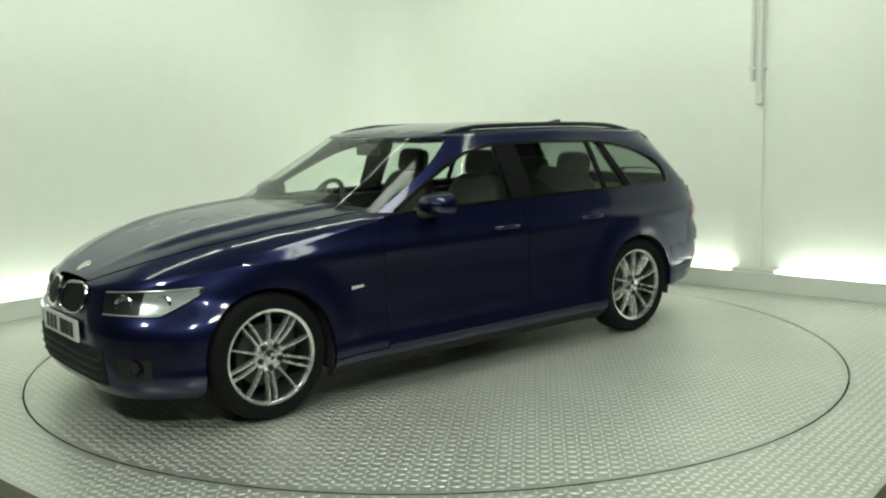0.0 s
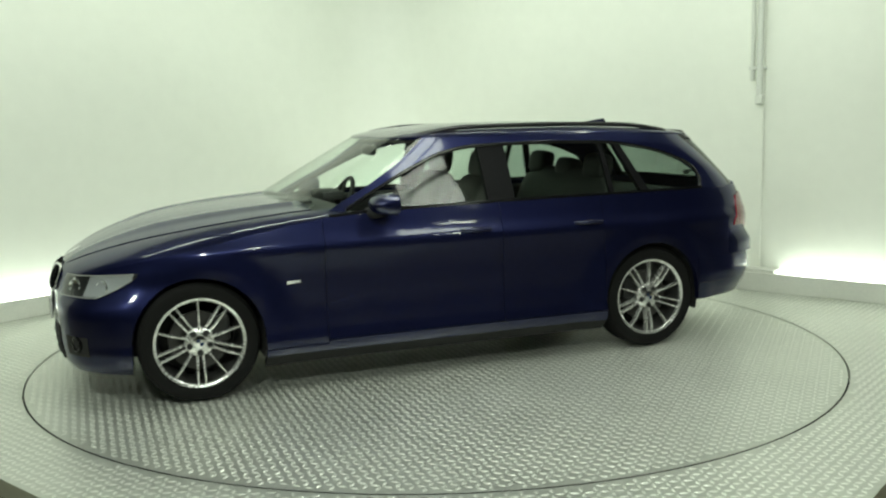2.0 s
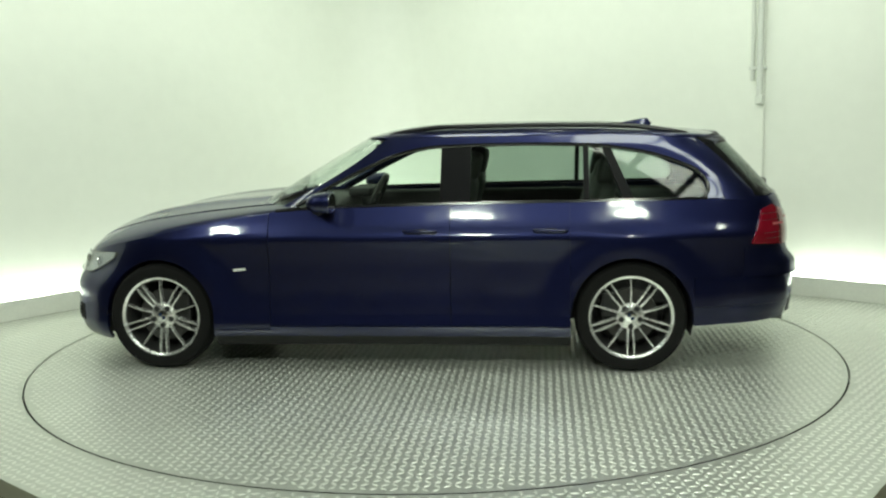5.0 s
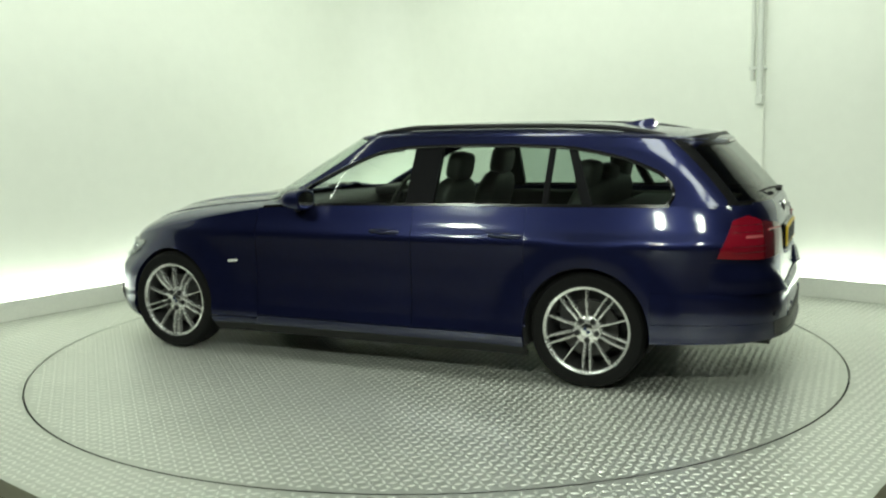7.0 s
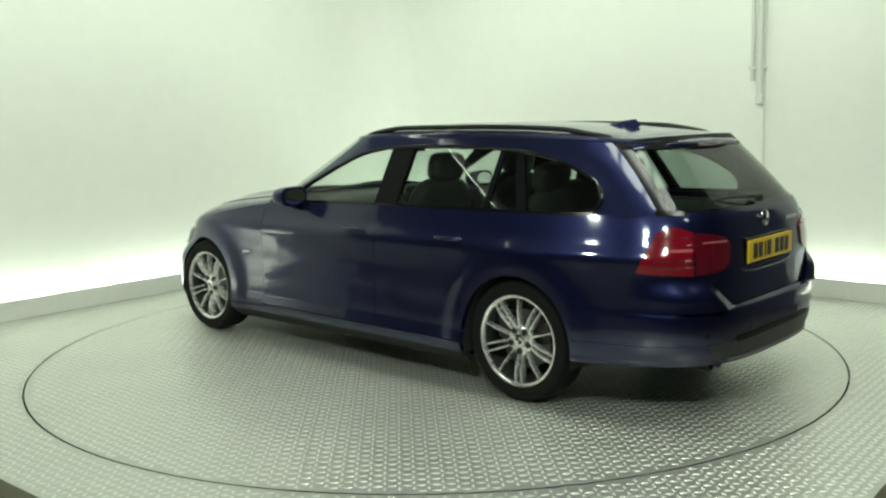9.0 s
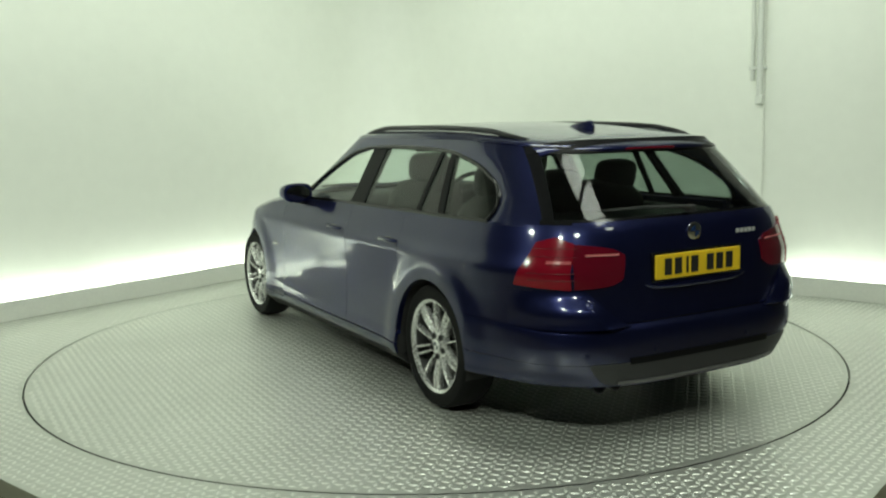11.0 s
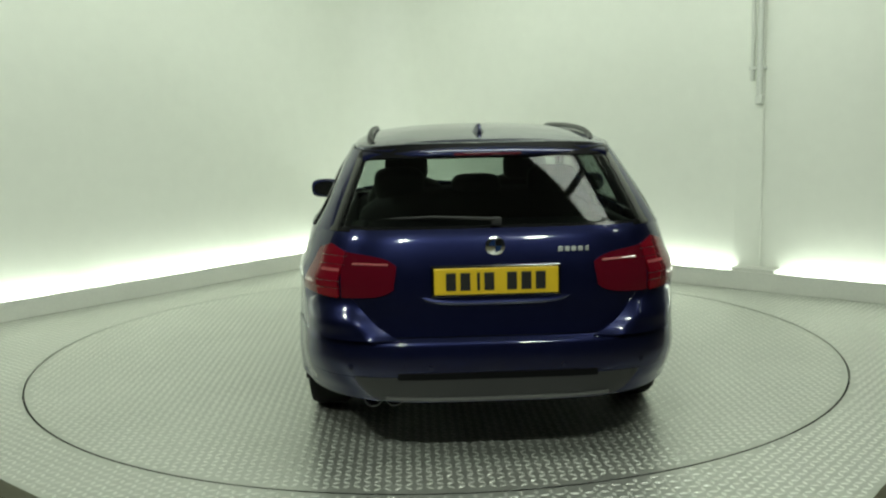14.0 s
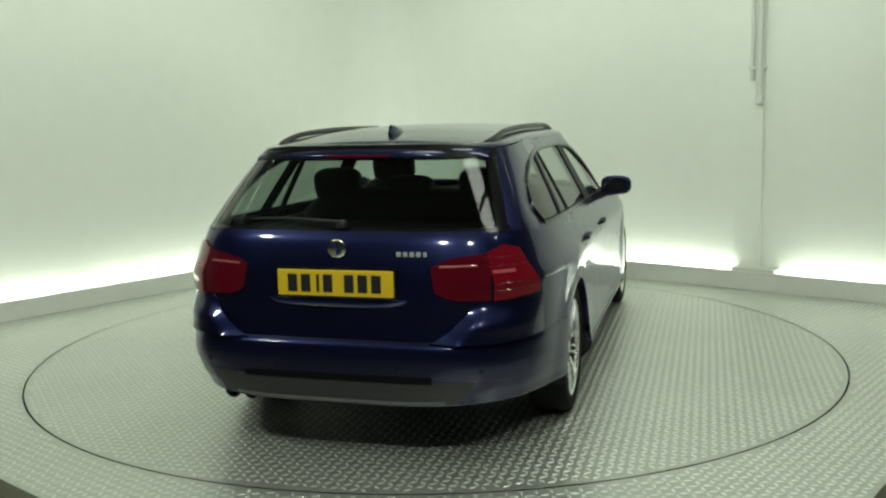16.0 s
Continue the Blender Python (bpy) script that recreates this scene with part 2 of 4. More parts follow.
def build_room():
    # walls: white in the booth, grey further on
    B0 = -3.3
    room_part("wall_north", box((B0 + WX - COVE) / 2, WY + 0.06, H_ROOM / 2, WX - COVE - B0, 0.12, H_ROOM), WALL_PAINT, "white painted wall washed by a trough light at its foot", category="wall")
    room_part("wall_east", box(WX + 0.06, (B0 + WY - COVE) / 2, H_ROOM / 2, 0.12, WY - COVE - B0, H_ROOM), WALL_PAINT, "pale greenish white wall washed by a trough light", category="wall")
    bm = bmesh.new()
    rows = []
    for k in range(25):
        a = math.pi / 2 * k / 24
        c, q = math.cos(a), math.sin(a)
        x0, y0 = WX - COVE, WY - COVE
        rows.append([bm.verts.new((x0 + r * c, y0 + r * q, z)) for r, z in ((COVE, 0), (COVE, H_ROOM), (COVE + 0.12, H_ROOM), (COVE + 0.12, 0))])
    for q, w in zip(rows, rows[1:]):
        for i in range(4):
            bm.faces.new((q[i], q[(i + 1) % 4], w[(i + 1) % 4], w[i]))
    bm.faces.new(rows[0])
    bm.faces.new(rows[-1])
    room_part("wall_corner", bm, WALL_PAINT, "rounded white corner between the two walls", category="wall", smooth=True)
    room_part("wall_north_far", box((-8 + B0) / 2, WY + 0.06, H_ROOM / 2, 8 + B0, 0.12, H_ROOM), HALL_WALL, "plain grey hall wall beyond the booth", category="wall")
    room_part("wall_east_far", box(WX + 0.06, (-8 + B0) / 2, H_ROOM / 2, 0.12, 8 + B0, H_ROOM), HALL_WALL, "plain grey hall wall beyond the booth", category="wall")
    room_part("wall_west", box(-8.06, -2.3, H_ROOM / 2, 0.12, 11.5, H_ROOM), HALL_WALL, "plain grey hall wall", category="wall")
    room_part("wall_south", box(-2.4, -8.06, H_ROOM / 2, 11.4, 0.12, H_ROOM), HALL_WALL, "plain grey hall wall", category="wall")
    room_part("ceiling", box(-2.4, -2.3, H_ROOM + 0.06, 11.4, 11.6, 0.12), HALL_CEILING, "plain grey ceiling with light panels", category="ceiling")
    room_part("ground", box(-2.4, -2.3, -0.13, 11.4, 11.6, 0.1), HALL_FLOOR, "dull brown hall floor round the plate", category="floor")
    # plate floor with a round hole
    n = 128
    bm = bmesh.new()
    inner, outer, low, skirt = [], [], [], []
    for k in range(n):
        a = 2 * math.pi * k / n
        c, s = math.cos(a), math.sin(a)
        r = DISC_R + 0.011
        q = min(((PX + 0.02) / c if c > 1e-6 else FLOOR_X0 / c if c < -1e-6 else 99), ((PY + 0.02) / s if s > 1e-6 else FLOOR_Y0 / s if s < -1e-6 else 99))
        inner.append(bm.verts.new((r * c, r * s, 0)))
        low.append(bm.verts.new((r * c, r * s, -0.06)))
        outer.append(bm.verts.new((q * c, q * s, 0)))
        skirt.append(bm.verts.new((q * c, q * s, -0.08)))
    corners = [(PX + 0.02, PY + 0.02), (FLOOR_X0, PY + 0.02), (FLOOR_X0, FLOOR_Y0), (PX + 0.02, FLOOR_Y0)]
    for k in range(n):
        j = (k + 1) % n
        bm.faces.new((inner[k], outer[k], outer[j], inner[j]))
        bm.faces.new((inner[k], inner[j], low[j], low[k]))
        bm.faces.new((outer[k], skirt[k], skirt[j], outer[j]))
    for cx, cy in corners:
        a = math.atan2(cy, cx) % (2 * math.pi)
        k = int(a / (2 * math.pi) * n)
        j = (k + 1) % n
        if (outer[k].co.xy - Vector((cx, cy))).length > 1e-4 and (outer[j].co.xy - Vector((cx, cy))).length > 1e-4:
            bm.faces.new((outer[k], bm.verts.new((cx, cy, 0)), outer[j]))
    floor = room_part("floor", bm, STEEL, "grey steel tread plate floor round the turntable", category="floor")
    V, F = treads(lambda x, y: (np.hypot(x, y) > DISC_R + 0.035), FLOOR_X0 + 0.02, PX, FLOOR_Y0 + 0.02, PY)
    tagged(under("tread_pattern", obj_mesh("tread_pattern", V, F, LUG, False), floor), kind="stuff")
    room_part("gap_ring", add_lathe(bmesh.new(), [(DISC_R - 0.05, -0.05), (DISC_R + 0.05, -0.05)], Matrix.Rotation(radians(90), 4, "X"), 96), GAP, "dark gap under the turntable's rim", category="floor")
    # troughs along the walls' feet
    def trough(name, length, m):
        bm = bmesh.new()
        add_box(bm, 0, -0.012, 0.075, length, 0.024, 0.15, 0.003)
        ob = room_part(name, bm, PLINTH_PAINT, "low white plinth hiding the trough light", category="plinth")
        ob.matrix_world = ROOM @ m
        return ob
    trough("plinth", WX - B0, Matrix.Translation(((B0 + WX) / 2, PY + 0.024, 0)))
    trough("plinth", PY - B0, Matrix.Translation((PX + 0.024, (PY + B0) / 2, 0)) @ Matrix.Rotation(radians(-90), 4, "Z"))
    tubes = [("y", x0, x1) for x0, x1 in ((-2.5, -0.70), (-0.60, 1.17), (1.24, 2.9))] + [("x", y0, y1) for y0, y1 in ((-3.1, -1.20), (-0.78, 1.02), (1.12, 2.95))]
    for axis, a, b in tubes:
        L, c = b - a, (a + b) / 2
        place = Matrix.Translation((c, WY - 0.045, 0.055)) if axis == "y" else Matrix.Translation((WX - 0.045, c, 0.055)) @ Matrix.Rotation(radians(-90), 4, "Z")
        root = tagged(new("trough_light"), "glowing white fluorescent tube lying behind the plinth", "lamp", "trough lights")
        root.matrix_world = ROOM @ place
        part("tube", add_tube(bmesh.new(), [(-L / 2, 0, 0), (L / 2, 0, 0)], 0.016, 10), TUBE, root, smooth=True)
        part("batten", box(0, 0, -0.035, L, 0.05, 0.03, 0.004), PLINTH_PAINT, root)
        area("trough_lamp", ROOM @ place @ Matrix.Translation((0, -0.005, 0.025)) @ Matrix.Rotation(radians(180 - 8), 4, "X"), L, 0.03, TROUGH_W * L, (0.88, 1.0, 0.86))
    # pilaster, panel strip and conduit on the wall
    room_part("cover_panel", box(WX - 0.005, -0.85, H_ROOM / 2, 0.010, 0.20, H_ROOM, 0.004), WALL_PAINT, "flush white cover panel on the wall", category="panel")
    room_part("panel_joint", box(WX - 0.022, -0.965, H_ROOM / 2, 0.012, 0.035, H_ROOM, 0.003), WALL_PAINT, "thin white joint strip on the wall", category="trim")
    root = tagged(new("conduit"), "grey conduit pipe hanging down the white wall", "pipe")
    root.matrix_world = ROOM @ Matrix.Translation((WX - 0.055, 0, 0))
    part("pipe", add_tube(bmesh.new(), [(0, -0.955, H_ROOM), (0, -0.955, 1.56)], 0.024, 14), PIPE_PAINT, root, smooth=True)
    part("pipe", add_tube(bmesh.new(), [(0, -0.895, H_ROOM), (0, -0.895, 1.70)], 0.016, 14), PIPE_PAINT, root, smooth=True)
    part("end_cap", box(0, -0.955, 1.545, 0.055, 0.055, 0.07, 0.010), PIPE_PAINT, root)
    for z in (1.8, 2.6, 3.3):
        part("clip", box(0.015, -0.93, z, 0.06, 0.13, 0.025, 0.004), PIPE_PAINT, root)
    room_part("plinth_block", box((PX + WX) / 2 + 0.012, -0.965, 0.09, WX - PX - 0.03, 0.36, 0.17, 0.003), PLINTH_PAINT, "white block closing the trough under the panel", category="plinth")
    # ceiling light panels
    for x, y, sx, sy in CEIL_LIGHTS:
        root = tagged(new("ceiling_light"), "bright white fluorescent light panel in a white frame", "lamp", "ceiling lights")
        root.matrix_world = ROOM @ Matrix.Translation((x, y, H_ROOM - 0.03))
        part("diffuser", box(0, 0, 0.0, sx, sy, 0.02, 0.004), PANEL, root)
        bm = bmesh.new()
        for dx, dy, w, h in ((0, sy / 2 + 0.02, sx + 0.08, 0.04), (0, -sy / 2 - 0.02, sx + 0.08, 0.04), (sx / 2 + 0.02, 0, 0.04, sy), (-sx / 2 - 0.02, 0, 0.04, sy)):
            add_box(bm, dx, dy, 0.0, w, h, 0.05, 0.004)
        part("frame", bm, PLINTH_PAINT, root)
        area("ceiling_lamp", ROOM @ Matrix.Translation((x, y, H_ROOM - 0.06)), sx, sy, CEIL_W * sx * sy, (0.89, 1.0, 0.84))

    # wall washers: unseen long strips added under the ceiling, turned to brighten the walls
    for eye, aim in WASHERS:
        eye, aim = Vector(eye), Vector(aim)
        m = ROOM @ look(eye, aim)
        root = tagged(new("added_wall_washer"), "unseen long white strip light added under the ceiling to brighten the wall", "lamp", "wall washers")
        root.matrix_world = m
        part("housing", box(0, 0, 0.06, 2.2, 0.20, 0.07, 0.02), PLINTH_PAINT, root)
        part("lens", box(0, 0, 0.018, 2.14, 0.15, 0.008, 0.002), PANEL, root, "glowing strip lens")
        for dx in (-0.8, 0.8):
            up = m.inverted() @ ((m @ Vector((dx, 0, 0.09))) * Vector((1, 1, 0)) + Vector((0, 0, H_ROOM + 0.01)))
            part("stem", add_tube(bmesh.new(), [(dx, 0, 0.09), up], 0.010, 8), PLINTH_PAINT, root)
        area("washer_lamp", m @ Matrix.Translation((0, 0, 0.004)), 2.14, 0.15, WASH_W, (0.88, 1.0, 0.83))

    # small floodlights under the ceiling on the open side
    for eye, aim, power in FLOODS:
        eye = Vector(eye)
        m = look(eye, aim)
        root = tagged(new("floodlight"), "small bright floodlight in a dark housing under the ceiling", "lamp", "floodlights")
        root.matrix_world = m
        part("housing", box(0, 0, 0.07, 0.30, 0.20, 0.10, 0.02), BLACK_TRIM, root)
        part("lens", box(0, 0, 0.018, 0.26, 0.16, 0.008, 0.002), PANEL, root, "glowing lens")
        up = m.inverted() @ Vector((eye.x, eye.y, H_ROOM + 0.01))
        part("stem", add_tube(bmesh.new(), [(0, 0, 0.10), up], 0.012, 8), BLACK_TRIM, root)
        area("flood_lamp", m @ Matrix.Translation((0, 0, 0.004)), 0.26, 0.16, power, (0.89, 1.0, 0.84))


FLOODS = [((-3.0, -3.3, 3.2), (-0.6, -0.6, 0.2), 44.0), ((3.0, -3.4, 3.2), (1.0, 2.0, 0.9), 4.0), ((-0.7, -5.2, 3.25), (-0.4, -1.7, 0.0), 62.0), ((1.1, -5.2, 3.25), (0.0, -1.7, 0.0), 36.0)]
WASHERS = [((x, 1.75, 3.35), (x, WY, 1.35)) for x in (-2.0, 0.4)] + [((1.5, y, 3.35), (WX, y, 1.35)) for y in (-1.5, 0.9)]
TROUGH_W, CEIL_W, WASH_W = 5.2, 22.0, 23.5
CEIL_LIGHTS = [(-0.60, y, 0.80, 0.68) for y in (-3.68, -2.89, -2.10, -1.31, -0.52)]
build_room()


def build_turntable():
    root = tagged(new("turntable"), "round steel tread plate turntable set flush in the floor", "turntable")
    n = 160
    bm = bmesh.new()
    add_lathe(bm, [(0.02, 0), (DISC_R * 0.4, 0), (DISC_R * 0.8, 0), (DISC_R, 0)], Matrix.Rotation(radians(90), 4, "X"), n)
    part("deck", bm, STEEL, root)
    # rim takes the gap's near-black colour, as shade painted into the slit
    part("rim", add_lathe(bmesh.new(), [(DISC_R, -0.0005), (DISC_R, -0.045)], Matrix.Rotation(radians(90), 4, "X"), n), GAP, root, "edge of the turntable coloured dark for the shade in the gap")
    V, F = treads(lambda x, y: np.hypot(x, y) < DISC_R - 0.03, -DISC_R, DISC_R, -DISC_R, DISC_R)
    tagged(under("tread_pattern", obj_mesh("tread_pattern", V, F, LUG, False), root), kind="stuff")
    return root


turntable = build_turntable()


# ---- the car: x forward, y to its left, origin on the ground between the axles ----
AXLE, WHEEL_R = 1.38, 0.318
ARCH_R, ARCH_Z = 0.340, 0.322
low_xf = smooth_tab([(0.15, 2.03), (0.22, 2.065), (0.35, 2.082), (0.5, 2.088), (0.58, 2.072), (0.66, 2.045), (0.74, 1.995), (0.82, 1.93), (1.0, 1.86)])
low_xr = smooth_tab([(0.15, -2.30), (0.26, -2.366), (0.36, -2.365), (0.45, -2.362), (0.522, -2.354), (0.548, -2.332), (0.60, -2.326), (0.80, -2.316), (0.95, -2.285), (1.02, -2.245)])
low_w = smooth_tab([(0.13, 0.800), (0.17, 0.840), (0.21, 0.880), (0.25, 0.897), (0.285, 0.902), (0.31, 0.895), (0.36, 0.891), (0.5, 0.884), (0.62, 0.883), (0.72, 0.887), (0.785, 0.892), (0.80, 0.887), (0.85, 0.864), (0.93, 0.838), (1.02, 0.810)])
XM_F, XM_R = 0.85, -0.95
tail_n = smooth_tab([(0.15, 3.0), (0.27, 3.4), (0.36, 4.2), (0.46, 4.8), (1.1, 4.8)])
nose_n = smooth_tab([(0.15, 4.0), (0.46, 4.0), (0.64, 2.9), (1.02, 2.8)])
gh_xf = lambda z: 0.80 - 1.70 * (z - 1.0) - 0.2 * (z - 1.0) ** 2
gh_xr = lambda z: -2.245 + 0.80 * (z - 1.0) + 0.30 * (z - 1.0) ** 2 if z > 1.0 else -2.245 + 0.60 * (z - 1.0)
gh_w = lambda z: 0.815 - 0.50 * (z - 0.97) - 0.12 * (z - 0.97) ** 2
GM_F, GM_R, GN_F, GN_R = -0.25, -1.0, 4.4, 4.8


def low_y(x, z):
    w = low_w(z)
    if x > XM_F:
        q = min((x - XM_F) / (low_xf(z) - XM_F), 1)
        n = nose_n(z)
        y = w * (1 - q ** n) ** (1 / n)
    elif x < XM_R:
        q = min((XM_R - x) / (XM_R - low_xr(z)), 1)
        n = tail_n(z)
        y = w * (1 - q ** n) ** (1 / n)
    else:
        y = w
    for xw in (AXLE, -AXLE):
        r = math.hypot(x - xw, z - ARCH_Z)
        y += 0.017 * math.exp(-(max(r - 0.36, 0) / 0.105) ** 3)
    return y


def gh_y(x, z):
    w = gh_w(z)
    if x > GM_F:
        q = min((x - GM_F) / (gh_xf(z) - GM_F), 1)
        return w * (1 - q ** GN_F) ** (1 / GN_F)
    if x < GM_R:
        q = min((GM_R - x) / (GM_R - gh_xr(z)), 1)
        return w * (1 - q ** GN_R) ** (1 / GN_R)
    return w


def ring(th, z, front, high=False, off=0.0):
    """A point of the skin round an end: th 0 at the middle of the end, 1 at the flank."""
    xm, n = ((GM_F, GN_F) if front else (GM_R, GN_R)) if high else ((XM_F, nose_n(z)) if front else (XM_R, tail_n(z)))
    xe = ((gh_xf if front else gh_xr) if high else (low_xf if front else low_xr))(z)
    w = (gh_w if high else low_w)(z)
    a = th * math.pi / 2
    x = xm + (xe - xm) * max(math.cos(a), 0) ** (2 / n)
    y = w * max(math.sin(a), 0) ** (2 / n)
    if not high:
        y = max(y, 0) + (low_y(x, z) - w * (max(1 - min(abs((x - xm) / (xe - xm)), 1) ** n, 0)) ** (1 / n) if abs(x) > abs(xm) else 0)
    if off:
        k = 1 + off / max(abs(xe - xm), w)
        x, y = xm + (x - xm) * k, y * k
    return (x, y, z)


def ring_th(x, z, front, high=False):
    xm, n = ((GM_F, GN_F) if front else (GM_R, GN_R)) if high else ((XM_F, nose_n(z)) if front else (XM_R, tail_n(z)))
    xe = ((gh_xf if front else gh_xr) if high else (low_xf if front else low_xr))(z)
    q = min(max((x - xm) / (xe - xm), 0), 1)
    return math.acos(q ** (n / 2)) / (math.pi / 2)


def ring_ty(y, z, front, high=False):
    n = ((GN_F if front else GN_R) if high else (nose_n(z) if front else tail_n(z)))
    w = (gh_w if high else low_w)(z)
    return math.asin(min(y / w, 1) ** (n / 2)) / (math.pi / 2)


def arch(x, xw):
    return ARCH_Z + math.sqrt(max(ARCH_R ** 2 - (x - xw) ** 2, 0))


belt = smooth_tab([(-2.3, 0.985), (-1.3, 0.975), (-0.3, 0.965), (0.4, 0.95), (0.75, 0.93)])
shoulder = smooth_tab([(0.4, 0.938), (0.75, 0.920), (1.0, 0.882), (1.38, 0.808), (1.8, 0.715), (1.98, 0.66), (2.07, 0.635)])
bonnet_c = smooth_tab([(0.4, 1.01), (0.85, 0.985), (1.2, 0.957), (1.5, 0.912), (1.8, 0.825), (1.92, 0.770), (2.01, 0.715), (2.08, 0.65)])
dlo_top = smooth_tab([(0.56, 0.957), (0.34, 1.075), (0.10, 1.190), (-0.08, 1.258), (-0.27, 1.288), (-0.7, 1.297), (-1.15, 1.287), (-1.45, 1.245), (-1.66, 1.180), (-1.80, 1.085), (-1.815, 1.02)])
dlo_rear = smooth_tab([(0.96, -1.755), (1.0, -1.795), (1.04, -1.812), (1.085, -1.800), (1.13, -1.745), (1.18, -1.66), (1.245, -1.45), (1.287, -1.15)])
dlo_front = smooth_tab([(0.957, 0.56), (1.075, 0.34), (1.190, 0.10), (1.258, -0.08), (1.288, -0.27)])
ROOF_Z = 1.345
ws_frac = smooth_tab([(0.93, 0.895), (1.0, 0.912), (1.1, 0.942), (1.22, 0.962), (1.345, 0.970), (1.4, 0.972)])
roof_c = smooth_tab([(0.189, 1.345), (0.12, 1.368), (0.0, 1.394), (-0.35, 1.420), (-0.8, 1.424), (-1.2, 1.411), (-1.6, 1.378), (-1.85, 1.350), (-1.93, 1.338)])


roof_e = smooth_tab([(0.2, ROOF_Z), (-1.1, ROOF_Z), (-1.5, ROOF_Z - 0.008), (-1.8, ROOF_Z - 0.024), (-1.95, ROOF_Z - 0.034)])


def roof_z(x, y):
    z0 = roof_e(x)
    ye = max(gh_y(x, z0), 1e-3)
    return z0 + (roof_c(x) - z0) * max(1 - min(abs(y) / ye, 1) ** 2.3, 0) ** (1 / 2.0)


def nose_z(x, y):
    zs = shoulder(x)
    w = max(low_y(x, zs), 1e-3)
    return zs + max(bonnet_c(x) - zs, 0.0) * max(1 - min(abs(y) / w, 1) ** 2.9, 0) ** (1 / 1.5)


def side_fn(x0, x1, zb, zt, surf=None, off=0.0):
    def f(u, v):
        x = lerp(x0(v) if callable(x0) else x0, x1(v) if callable(x1) else x1, u)
        z = lerp(zb(x), zt(x), v)
        return (x, (surf or low_y)(x, z) + off, z)
    return f


def bulged(p, u):
    return (p[0], p[1] + 0.014 * math.sin(math.pi * u), p[2])


const = lambda c: (lambda x: c)
GAPW = 0.0015


